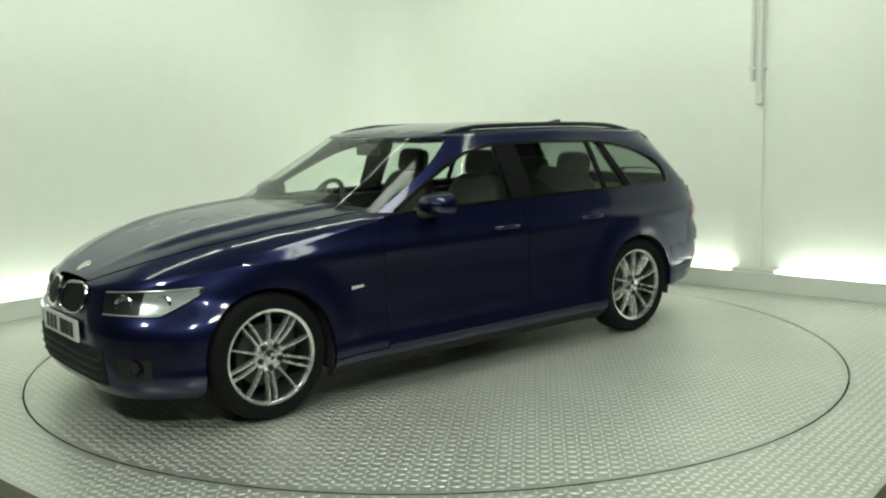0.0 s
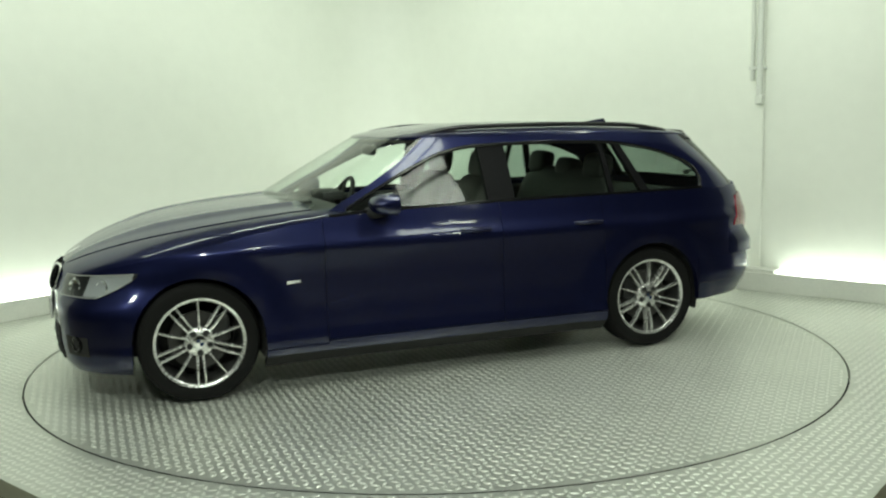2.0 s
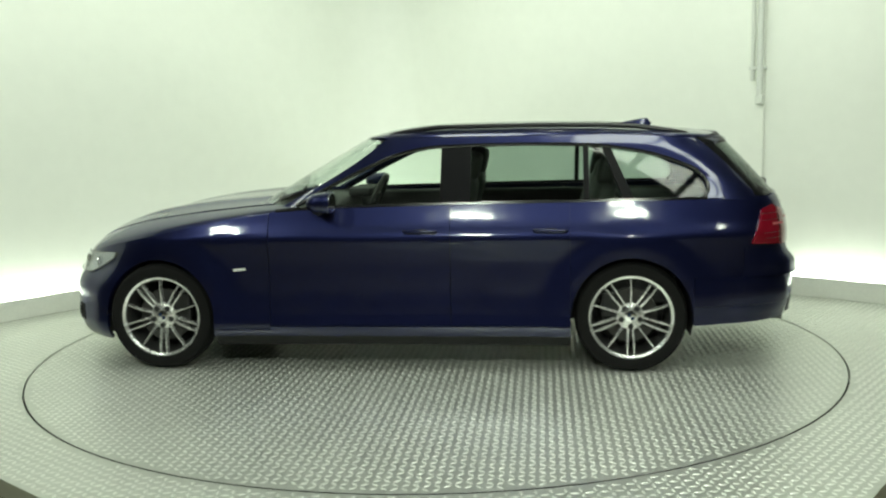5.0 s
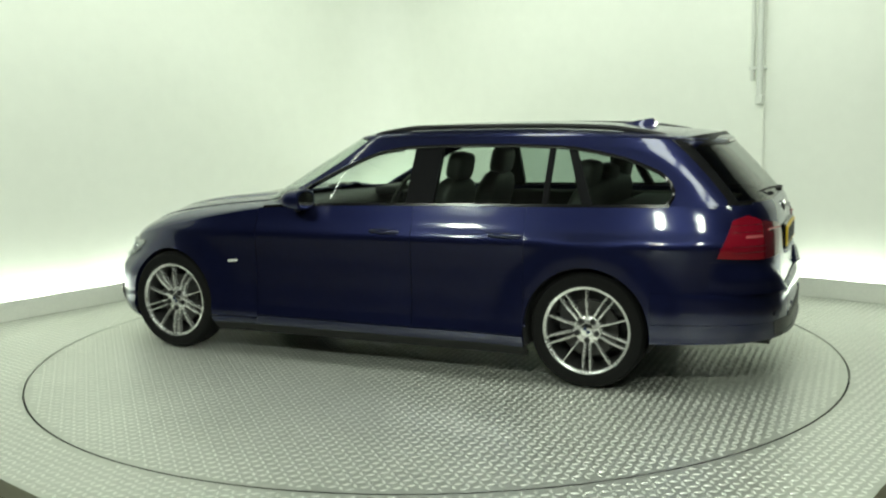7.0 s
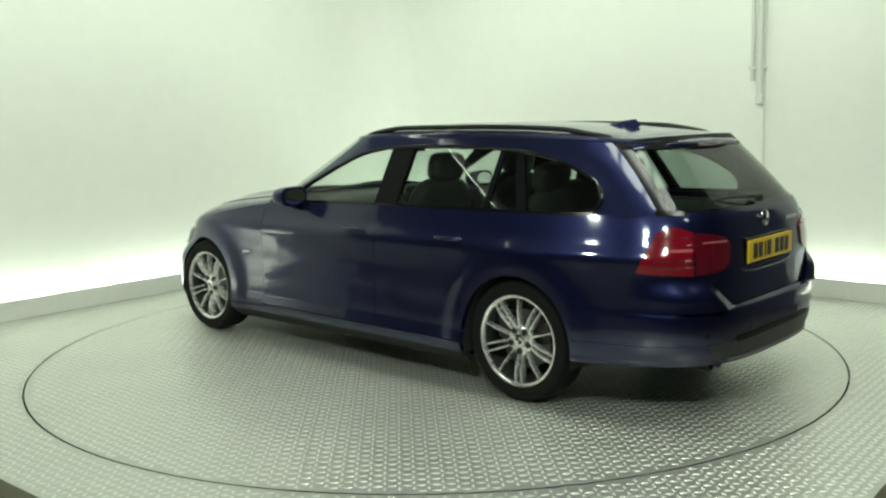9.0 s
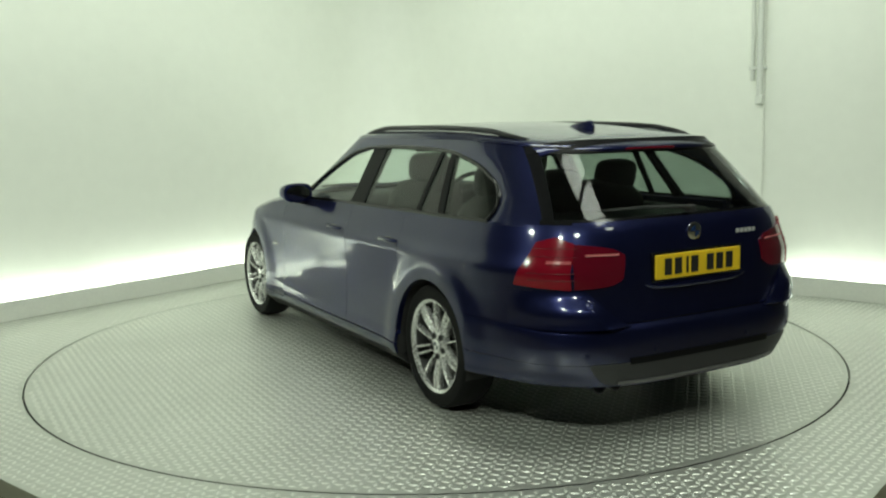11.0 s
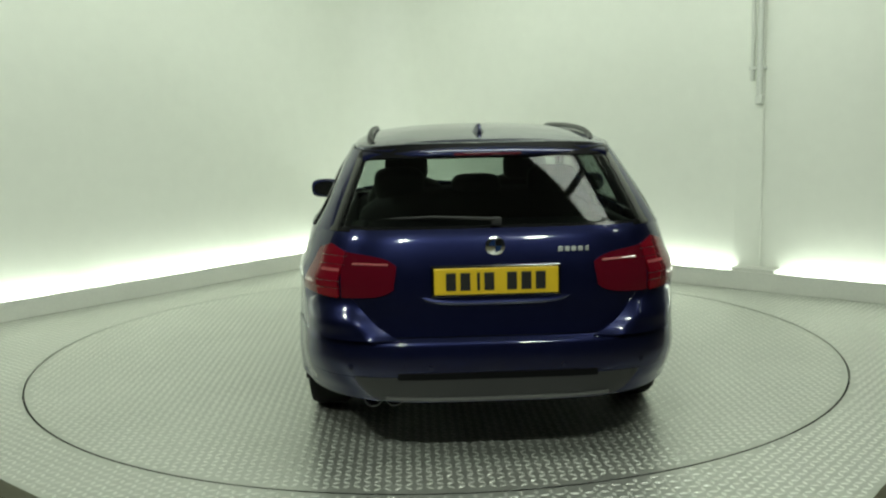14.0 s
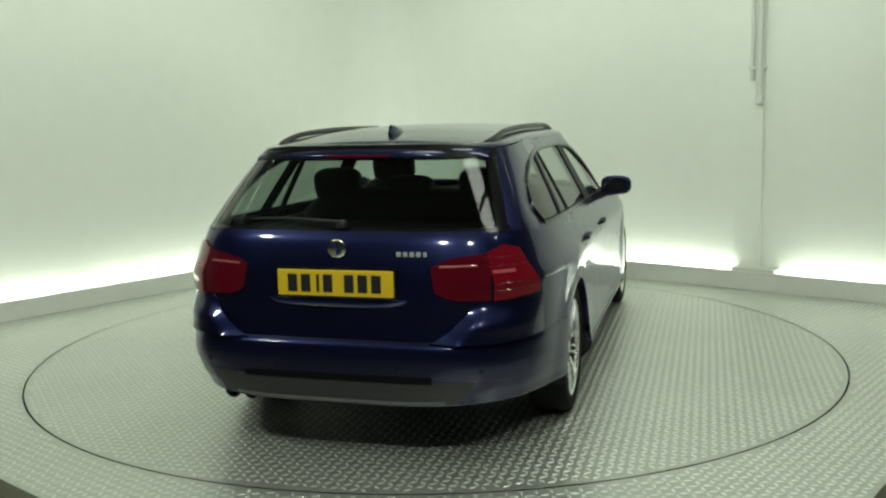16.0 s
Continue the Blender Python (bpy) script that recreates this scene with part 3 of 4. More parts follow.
def build_body(car):
    arc = 0.5 - 0.5 * np.cos(np.linspace(0, math.pi, 29))
    for sd in (1, -1):
        # wings
        xa, xb = AXLE - ARCH_R, AXLE + ARCH_R
        p = [patch(side_fn(0.70 + GAPW, xa, const(0.255), shoulder), 8, 22, 0.02, sd),
             patch(side_fn(xa, xb, lambda x: arch(x, AXLE), shoulder), 0, 18, 0.03, sd, us=arc),
             patch(side_fn(xb, lambda v: 1.90 + 0.06 * v, const(0.60), shoulder), 10, 8, 0.015, sd)]

        def wing_top(u, v):
            x = lerp(0.55, 2.03, u)
            w = low_y(x, shoulder(x))
            y = w * lerp(bonnet_v(x), 1.0, v)
            return (x, y, nose_z(x, y))
        p.append(patch(wing_top, 50, 14, 0.012, sd))
        panel("front_wing", p, PAINT, car)
        # doors and sill
        d1 = panel("front_door", [patch(side_fn(-0.36 + GAPW, 0.70 - GAPW, const(0.275), belt), 30, 30, 0.02, sd)], PAINT, car)
        d2 = panel("rear_door", [patch(side_fn(-AXLE + ARCH_R + GAPW, -0.36 - GAPW, const(0.275), belt), 20, 30, 0.02, sd)], PAINT, car)
        panel("sill", [patch(side_fn(-AXLE + ARCH_R, 0.70, const(0.212), const(0.27), off=0.006), 30, 6, 0.03, sd),
                       patch(side_fn(0.70, AXLE - ARCH_R, const(0.212), const(0.25), off=0.006), 6, 6, 0.03, sd)], PAINT, car)
        # lowest strip of the sill is coloured black to stand for shade
        panel("sill_shade", [patch(side_fn(-AXLE + ARCH_R, AXLE - ARCH_R, const(0.145), const(0.210), off=0.003), 30, 4, 0.03, sd)], UNDER, car, "lower sill coloured black for the shade under the car")
        for door, x in ((d1, -0.19), (d2, -0.93)):
            z = 0.815
            bm = bmesh.new()
            yy = sd * (low_y(x, z) + 0.012)
            add_tube(bm, [(x - 0.095, yy - sd * 0.022, z), (x - 0.08, yy, z + 0.002), (x, yy + sd * 0.006, z + 0.004), (x + 0.08, yy, z + 0.004), (x + 0.095, yy - sd * 0.02, z + 0.003)], [0.009, 0.011, 0.012, 0.011, 0.009], 10)
            part("door_handle", bm, PAINT, door, smooth=True)
            # flat black ellipse on the door paints the shade of the handle's hollow
            cup = lambda u, v, x=x, z=z: (x + 0.062 * math.cos(2 * math.pi * u) * v, low_y(x, z) + 0.0035 - 0.002 * v, z - 0.002 + 0.021 * math.sin(2 * math.pi * u) * v)
            panel("handle_recess_shade", [patch(cup, 20, 3, 0, sd)], BLACK_TRIM, door, "dark patch standing for the shaded recess behind the handle")
        # belt strip
        panel("belt_trim", [patch(side_fn(-1.80, 0.66, lambda x: belt(x) - 0.001, lambda x: belt(x) + 0.014, off=0.004), 40, 2, 0.012, sd)], BLACK_GLOSS, car)
        # quarter
        xa, xb = -AXLE - ARCH_R, -AXLE + ARCH_R
        p = [patch(side_fn(xa, xb, lambda x: arch(x, -AXLE), belt), 0, 24, 0.03, sd, us=arc),
             patch(lambda u, v: ring(lerp(ring_th(xa, lerp(0.546, 0.985, v), False), TAIL_TH, u), lerp(0.546, 0.985, v), False), 22, 24, 0.015, sd)]
        panel("rear_quarter", p, PAINT, car)
        # roof side: A pillar, cant rail, D pillar
        panel("a_pillar", [patch(lambda u, v: ring(lerp(ring_ty(ws_frac(zz(v, 0.94, 1.345)) * gh_w(zz(v, 0.94, 1.345)), zz(v, 0.94, 1.345), True, True), ring_th(dlo_front(zz(v, 0.94, 1.345)), zz(v, 0.94, 1.345), True, True), u), zz(v, 0.94, 1.345), True, True), 8, 30, 0.02, sd)], PAINT, car)
        panel("cant_rail", [patch(side_fn(-1.16, -0.05, lambda x: dlo_top(x) + 0.004, const(ROOF_Z + 0.002), gh_y), 40, 5, 0.02, sd)], PAINT, car)
        def d_fn(u, v):
            z = zz(v, 0.975, lerp(1.347, 1.318, u ** 0.8))
            return bulged(ring(lerp(ring_th(dlo_rear(z), z, False, True), ring_ty(glass_w(z) + 0.023, z, False, True), u), z, False, True), u)
        panel("d_pillar", [patch(d_fn, 26, 26, 0.02, sd)], PAINT, car)
        # side glass and its black frames
        c0 = lambda v: lerp(-1.40, -1.275, v)
        c1 = lambda v: lerp(-1.34, -1.225, v)
        lift = lambda x: belt(x) + 0.012
        under("front_door_glass", obj_mesh("glass", *patch(side_fn(-0.305, 0.555, lift, lambda x: dlo_top(x), gh_y, -0.006), 24, 12, 0, sd), GLASS_CLEAR), d1, "clear side window glass")
        under("rear_door_glass", obj_mesh("glass", *patch(side_fn(c1, -0.47, lift, lambda x: dlo_top(x), gh_y, -0.006), 20, 12, 0, sd), GLASS_DARK), d2, "lightly tinted side window glass")
        under("quarter_glass", obj_mesh("glass", *patch(side_fn(-1.80, c0, lift, lambda x: max(dlo_top(x), lift(x) + 0.002), gh_y, -0.006), 20, 12, 0, sd), GLASS_DARK), car, "lightly tinted rear side window glass")
        panel("b_pillar", [patch(side_fn(-0.475, -0.30, lift, lambda x: dlo_top(x), gh_y, 0.0), 4, 12, 0.03, sd)], PILLAR_BLACK, car)
        panel("c_pillar", [patch(side_fn(c0, c1, lift, lambda x: dlo_top(x), gh_y, 0.0), 4, 12, 0.03, sd)], PILLAR_BLACK, car)
        panel("window_divider", [patch(side_fn(-1.150, -1.118, lift, lambda x: dlo_top(x), gh_y, 0.0), 2, 12, 0.02, sd)], PILLAR_BLACK, d2, "black upright bar in the rear door window")
        bm = bmesh.new()
        edge = [(x, sd * (gh_y(x, dlo_top(x)) + 0.003), dlo_top(x)) for x in np.linspace(0.55, -1.79, 70)] + [(dlo_rear(z), sd * (gh_y(dlo_rear(z), z) + 0.003), z) for z in (1.06, 1.03, 1.0, 0.985)]
        add_tube(bm, edge, 0.011, 8)
        part("window_frame", bm, BLACK_GLOSS, car, "gloss black window surround", smooth=True)
        # mirror
        add_mirror(car, sd)
        # roof rail
        xs = np.linspace(0.02, -1.72, 46)
        bm = bmesh.new()
        pts = []
        for i, x in enumerate(xs):
            k = min(i, 45 - i)
            ry = min(0.535, gh_y(x, ROOF_Z) * 0.90)
            pts.append((x, sd * ry, roof_z(x, ry) + 0.027 * min(k / 7, 1) ** 0.7 - 0.008))
        add_tube(bm, pts, 0.014, 8)
        part("roof_rail", bm, BLACK_TRIM, car, "black roof rail", smooth=True)
    # bonnet
    def bonnet(u, v):
        x = lerp(0.72, 2.022, u)
        w = low_y(x, shoulder(x))
        y = w * (bonnet_v(x) - 0.004) * v
        return (x, y, nose_z(x, y) + 0.004 + 0.015 * math.exp(-((abs(v) - 0.64) / 0.10) ** 2) * min((2.022 - x) * 2, 1))
    panel("bonnet", [patch(bonnet, 44, 0, 0.012, 1, vs=np.linspace(-1, 1, 49))], PAINT, car)
    # roof
    us = 0.5 - 0.5 * np.cos(np.linspace(0, math.pi, 61))
    def roof(u, v):
        x = lerp(-1.932, 0.189, u)
        y = gh_y(x, roof_e(x)) * v * 1.003
        return (x, y, roof_z(x, y) + 0.001)
    panel("roof", [patch(roof, 0, 0, 0.015, 1, us=us, vs=np.sin(np.linspace(-math.pi / 2, math.pi / 2, 41)))], PAINT, car)
    panel("headliner", [patch(lambda u, v: (lerp(-1.85, 0.12, u), 0.93 * gh_y(lerp(-1.85, 0.12, u), ROOF_Z) * (2 * v - 1), min(roof_z(lerp(-1.85, 0.12, u), 0.93 * gh_y(lerp(-1.85, 0.12, u), ROOF_Z) * (2 * v - 1)) - 0.03, 1.37)), 16, 12, 0)], HEADLINER, car)
    # windscreen
    zt, zb = 1.346, 0.955
    ws = panel("windscreen", [patch(lambda u, v: ring_s(u, zz(v, zb, zt), lambda z: ring_ty(ws_frac(z) * gh_w(z), z, True, True), True, -0.003), 40, 24, 0)], GLASS_CLEAR, car, "raked clear windscreen")
    # tailgate
    tg = panel("tailgate", [patch(lambda u, v: ring_s(u, zz(v, 0.550, 0.995), lambda z: TAIL_TH, False, 0, False), 44, 30, 0.02)], PAINT, car)
    panel("rear_window", [patch(lambda u, v: ring_s(u, zz(v, 0.992, 1.335 - 0.026 * abs(2 * u - 1) ** 2.4), lambda z: ring_ty(glass_w(z), z, False, True), False, -0.002), 36, 24, 0)], GLASS_REAR, tg, "dark tinted rear window")
    for sd in (1, -1):
        def edge_fn(u, v):
            z = zz(v, 0.985, 1.318)
            return ring(lerp(ring_ty(glass_w(z) - 0.012, z, False, True), ring_ty(glass_w(z) + 0.024, z, False, True), u), z, False, True)
        panel("rear_window_edge", [patch(edge_fn, 6, 20, 0.015, sd)], BLACK_GLOSS, tg)
    panel("rear_window_head", [patch(lambda u, v: ring_s(u, zz(v, 1.285, 1.345 - 0.030 * abs(2 * u - 1) ** 2.4), lambda z: ring_ty(glass_w(z) + 0.02, z, False, True), False, 0.001), 30, 3, 0.01)], PILLAR_BLACK, tg)
    panel("rear_window_sill", [patch(lambda u, v: ring_s(u, zz(v, 0.985, 1.005), lambda z: ring_ty(glass_w(z) + 0.04, z, False, True), False, 0.002), 30, 2, 0.01)], BLACK_GLOSS, tg)
    # spoiler over the rear window
    def spoiler(u, v):
        y = lerp(-0.56, 0.56, u)
        k = 1 - 0.50 * abs(y / 0.56) ** 3
        a = v * 2 * math.pi
        x = -1.74 - (0.5 - 0.5 * math.cos(a)) * (0.255 * k + 0.01)
        zc = min(roof_z(max(x, -1.80), y), 1.36) - 0.20 * max(-1.80 - x, 0) - 0.012 * abs(y / 0.56) ** 2.6
        return (x, y, zc + (0.028 - 0.008 * (0.5 - 0.5 * math.cos(a))) * math.copysign(abs(math.sin(a)) ** 0.5, math.sin(a)) - 0.018)
    panel("spoiler", [patch(spoiler, 30, 20, 0)], PAINT, tg)
    part("brake_light", box(-2.0, 0, 1.297, 0.012, 0.30, 0.012, 0.003), RED_DEEP, tg, "slim dark red high brake light")
    # bumpers
    fb = panel("front_bumper", [patch(lambda u, v: ring_s(u, zz(v, 0.17, 0.60), lambda z: ring_th(AXLE + ARCH_R, z, True), True, 0, False), 60, 26, 0.02),
                                patch(lambda u, v: ring_s(u, zz(v, 0.60, 0.66), lambda z: ring_ty(0.60, z, True), True, 0, False), 40, 6, 0.01)], PAINT, car)
    rb = panel("rear_bumper", [patch(lambda u, v: ring_s(u, zz(v, 0.382, 0.546), lambda z: ring_th(-AXLE - ARCH_R, z, False), False, 0.004, False), 60, 18, 0.03)], PAINT, car)
    panel("rear_skirt", [patch(lambda u, v: ring_s(u, zz(v, 0.275, 0.380), lambda z: ring_th(-AXLE - ARCH_R, z, False), False, 0.003, False), 60, 10, 0.03)], PAINT, rb)
    panel("diffuser", [patch(lambda u, v: ring_s(u, zz(v, 0.281, 0.384), lambda z: ring_ty(lerp(0.50, 0.60, min((z - 0.281) / 0.09, 1) ** 0.6), z, False), False, 0.007, False), 40, 8, 0.004)], GREY_DIFFUSER, rb, "matt grey lower diffuser")
    # no slot is cut: a black strip paints its shade above the diffuser
    panel("diffuser_slot_shade", [patch(lambda u, v: ring_s(u, zz(v, 0.374, 0.402), lambda z: ring_ty(0.42, z, False), False, 0.008, False), 30, 3, 0.004)], PILLAR_BLACK, rb, "black strip standing for the shaded slot over the diffuser")
    panel("diffuser_lip", [patch(lambda u, v: ring_s(u, zz(v, 0.284, 0.298), lambda z: ring_ty(0.47, z, False), False, 0.013, False), 30, 3, 0.008)], GREY_LIP, rb, "paler grey lower lip")
    # bumper shoulders rising to the lamps
    def shoulder_fn(u, v):
        z = lerp(0.544, 0.708, v)
        y_in = lerp(0.40, 0.60, v ** 0.7)
        th = lerp(ring_ty(y_in, z, False), ring_th(-2.0, z, False), u)
        fall = min(max((v - 0.35) / 0.65, 0), 1)
        fall = fall * fall * (3 - 2 * fall)
        swell = 0.004 + 0.046 * (1 - fall) * (1 - u ** 2) * min(0.35 + u * 5, 1)
        return ring(th, z, False, off=swell)
    for sd in (1, -1):
        panel("bumper_shoulder", [patch(shoulder_fn, 24, 14, 0.03, sd)], PAINT, rb)
    return fb, rb, tg


def zz(v, a, b):
    return a + (b - a) * v


def ring_s(u, z, limit, front, off=0.0, high=True):
    s = 2 * u - 1
    x, y, zq = ring(abs(s) * limit(z), z, front, high, off)
    return (x, math.copysign(y, s), zq)


def glass_w(z):
    return lerp(0.668, 0.548, (z - 1.0) / 0.33)


bonnet_v = smooth_tab([(0.4, 0.82), (0.9, 0.80), (1.4, 0.76), (1.8, 0.70), (2.0, 0.62), (2.1, 0.55)])
TAIL_TH = ring_ty(0.66, 0.8, False)


def add_mirror(car, sd):
    c = Vector((0.35, sd * 0.915, 0.995))
    bm = bmesh.new()
    cushion(bm, 0.20, 0.20, 0.120, Matrix.Translation(c), 3)
    for v in bm.verts:
        if v.co.x < c.x - 0.045:
            v.co.x = c.x - 0.045
        else:
            v.co.z -= 0.10 * (v.co.x - c.x) * (1 if v.co.z > c.z else -1)
    shell = part("door_mirror", bm, PAINT, car, "navy door mirror", smooth=True)
    bm = bmesh.new()
    add_tube(bm, [(0.37, sd * 0.90, 0.955), (0.40, sd * 0.86, 0.94), (0.43, sd * 0.80, 0.945)], [0.03, 0.026, 0.032], 10)
    part("mirror_foot", bm, BLACK_PLASTIC, shell, smooth=True)
    bm = bmesh.new()
    bmesh.ops.create_circle(bm, cap_ends=True, segments=24, radius=1.0, matrix=Matrix.Translation(c + Vector((-0.047, 0, 0))) @ Matrix.Rotation(radians(90), 4, "Y") @ Matrix.Diagonal((0.048, 0.082, 1, 1)))
    part("mirror_glass", bm, CHROME, shell, "mirror glass")
    return shell


def build_wheel(car, x, sd):
    m = Matrix.Translation((x, sd * 0.775, WHEEL_R)) @ Matrix.Diagonal((1, sd, 1, 1))
    W, R = 0.102, WHEEL_R
    prof = [(0.232, -W + 0.012), (0.262, -W), (0.300, -W + 0.008), (R - 0.003, -W + 0.03), (R, -0.05), (R, 0.05), (R - 0.003, W - 0.03), (0.300, W - 0.008), (0.262, W), (0.236, W - 0.012)]
    rim = [(0.222, 0.070), (0.224, 0.084), (0.232, 0.090), (0.242, 0.092), (0.246, 0.089), (0.243, 0.078)]
    rimo = root = part("wheel", add_lathe(bmesh.new(), rim, m, 64), ALLOY, car, "silver multi-spoke alloy wheel with a low-profile tyre", smooth=True)
    part("tyre", add_lathe(bmesh.new(), prof, m, 64), RUBBER, root, smooth=True)
    # spokes: five pairs and five single ones
    def spoke(a0, off, w0, w1, r0=0.072):
        bm = bmesh.new()
        c, s = math.cos(a0), math.sin(a0)
        rows = []
        for k in range(7):
            t = k / 6
            r = lerp(r0, 0.234, t)
            lat = lerp(off * 0.72, off, min(t * 1.6, 1))
            h = lerp(0.060, 0.080, t) + 0.012 * math.sin(math.pi * t) - 0.004
            w = lerp(w0, w1, t)
            ring_ = []
            for dl, dh in ((-w, -0.030), (-w, -0.002), (-w * 0.55, 0.004), (w * 0.55, 0.004), (w, -0.002), (w, -0.030)):
                q = lat + dl
                ring_.append(bm.verts.new(m @ Vector((r * c - q * s, h + dh, r * s + q * c))))
            rows.append(ring_)
        for q, w in zip(rows, rows[1:]):
            for i in range(6):
                bm.faces.new((q[i], q[(i + 1) % 6], w[(i + 1) % 6], w[i]))
        part("spoke", bm, ALLOY, rimo, smooth=True)
    for i in range(5):
        a = radians(-90 + 72 * i)
        spoke(a, 0.0190, 0.0074, 0.0058)
        spoke(a, -0.0190, 0.0074, 0.0058)
        spoke(a + radians(36), 0.0, 0.0066, 0.0050, 0.045)
    hub = part("hub", add_lathe(bmesh.new(), [(0.080, 0.035), (0.077, 0.056), (0.064, 0.066), (0.036, 0.068), (0.034, 0.062), (0.001, 0.062)], m, 32), ALLOY, rimo, smooth=True)
    part("centre_cap", add_lathe(bmesh.new(), [(0.032, 0.066), (0.032, 0.074), (0.024, 0.076), (0.001, 0.076)], m, 24), CHROME, rimo, "small round blue and white centre cap", smooth=True)
    bm = bmesh.new()
    for q in range(2):
        pts = [m @ Vector((0, 0.0768, 0))] + [m @ Vector((0.021 * math.cos(math.pi * (q + k / 12)), 0.0768, 0.021 * math.sin(math.pi * (q + k / 12)))) for k in range(7)]
        vs = [bm.verts.new(p) for p in pts]
        bm.faces.new(vs)
    part("cap_badge", bm, BADGE_BLUE, rimo)
    # black plugs on the hub stand for the shade in five bolt holes
    for i in range(5):
        a = radians(-90 + 72 * i)
        part("bolt_hole_shade", add_lathe(bmesh.new(), [(0.0155, 0.050), (0.0155, 0.0725), (0.009, 0.0735), (0.008, 0.068), (0.001, 0.068)], m @ Matrix.Translation((0.056 * math.cos(a), 0, 0.056 * math.sin(a))), 14), BLACK_PLASTIC, rimo, smooth=True)
    # barrel colour is darkened for the shade inside the wheel
    part("barrel", add_lathe(bmesh.new(), [(0.200, -0.09), (0.212, 0.02), (0.2225, 0.0705)], m, 64), BARREL, root, "wheel barrel coloured dark for the shade behind the spokes", smooth=True)
    part("brake_disc", add_lathe(bmesh.new(), [(0.06, 0.010), (0.155, 0.012), (0.157, -0.01), (0.06, -0.012)], m, 40), BRAKE, root)
    bm = box(0.115 * (1 if x > 0 else -1) * -1, 0.005, 0.06, 0.10, 0.07, 0.15, 0.015, m=m)
    part("brake_caliper", bm, BLACK_TRIM, root)
    # added black disc closes the barrel's back, standing in for deep shade
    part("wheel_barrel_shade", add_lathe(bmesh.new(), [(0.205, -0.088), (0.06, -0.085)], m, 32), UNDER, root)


def build_under(car):
    bm = bmesh.new()
    add_box(bm, 0, 0, 0.22, 1.98, 1.68, 0.12, 0.02)
    add_box(bm, 1.40, 0, 0.36, 1.10, 1.02, 0.34, 0.02)
    add_box(bm, 1.82, 0, 0.36, 0.30, 1.0, 0.24, 0.02)
    add_box(bm, -1.40, 0, 0.38, 1.10, 1.02, 0.30, 0.02)
    add_box(bm, -2.0, 0, 0.42, 0.42, 1.10, 0.30, 0.02)
    part("underbody", bm, UNDER, car, "black underside")
    for xw in (AXLE, -AXLE):
        for sd in (1, -1):
            n = 20
            vs, fs = [], []
            for k in range(n + 1):
                a = math.pi * (-0.10 + 1.20 * k / n)
                x, z = xw + (ARCH_R + 0.004) * math.cos(a), ARCH_Z + (ARCH_R + 0.004) * math.sin(a)
                vs += [(x, sd * 0.50, z), (x, sd * (low_y(x, max(z, 0.3)) - 0.012), z)]
            for k in range(n):
                fs.append((2 * k, 2 * k + 1, 2 * k + 3, 2 * k + 2))
            under("wheel_arch_liner", obj_mesh("liner", vs, fs, UNDER), car)
    # cowl, bulkhead and load floor close the shell from inside
    bm = bmesh.new()
    add_box(bm, 0.80, 0, 0.60, 0.10, 1.50, 0.55)
    add_box(bm, -1.72, 0, 0.60, 0.95, 1.05, 0.10)
    part("bulkhead", bm, UNDER, car)
    panel("cowl", [patch(lambda u, v: (lerp(0.70, 1.0, v) - 0.30 * abs(2 * u - 1) ** 2.4, (2 * u - 1) * 0.76, 0.945), 24, 4, 0)], BLACK_PLASTIC, car, "black scuttle below the windscreen")
    for yo in (0.08, -0.52):
        bm = add_tube(bmesh.new(), [(0.80, yo, 0.985), (0.76, yo + 0.25, 1.0), (0.70, yo + 0.50, 1.0)], 0.010, 6)
        part("windscreen_wiper", bm, BLACK_PLASTIC, car, smooth=True)


def cushion(bm, sx, sy, sz, m, p=4):
    """A padded block with rounded, slightly swollen faces."""
    vs = bmesh.ops.create_uvsphere(bm, u_segments=28, v_segments=16, radius=1.0)["verts"]
    for v in vs:
        c = v.co
        l = (abs(c.x) ** p + abs(c.y) ** p + abs(c.z) ** p) ** (1 / p)
        c = c / l
        v.co = m @ Vector((c.x * sx / 2, c.y * sy / 2, c.z * sz / 2))


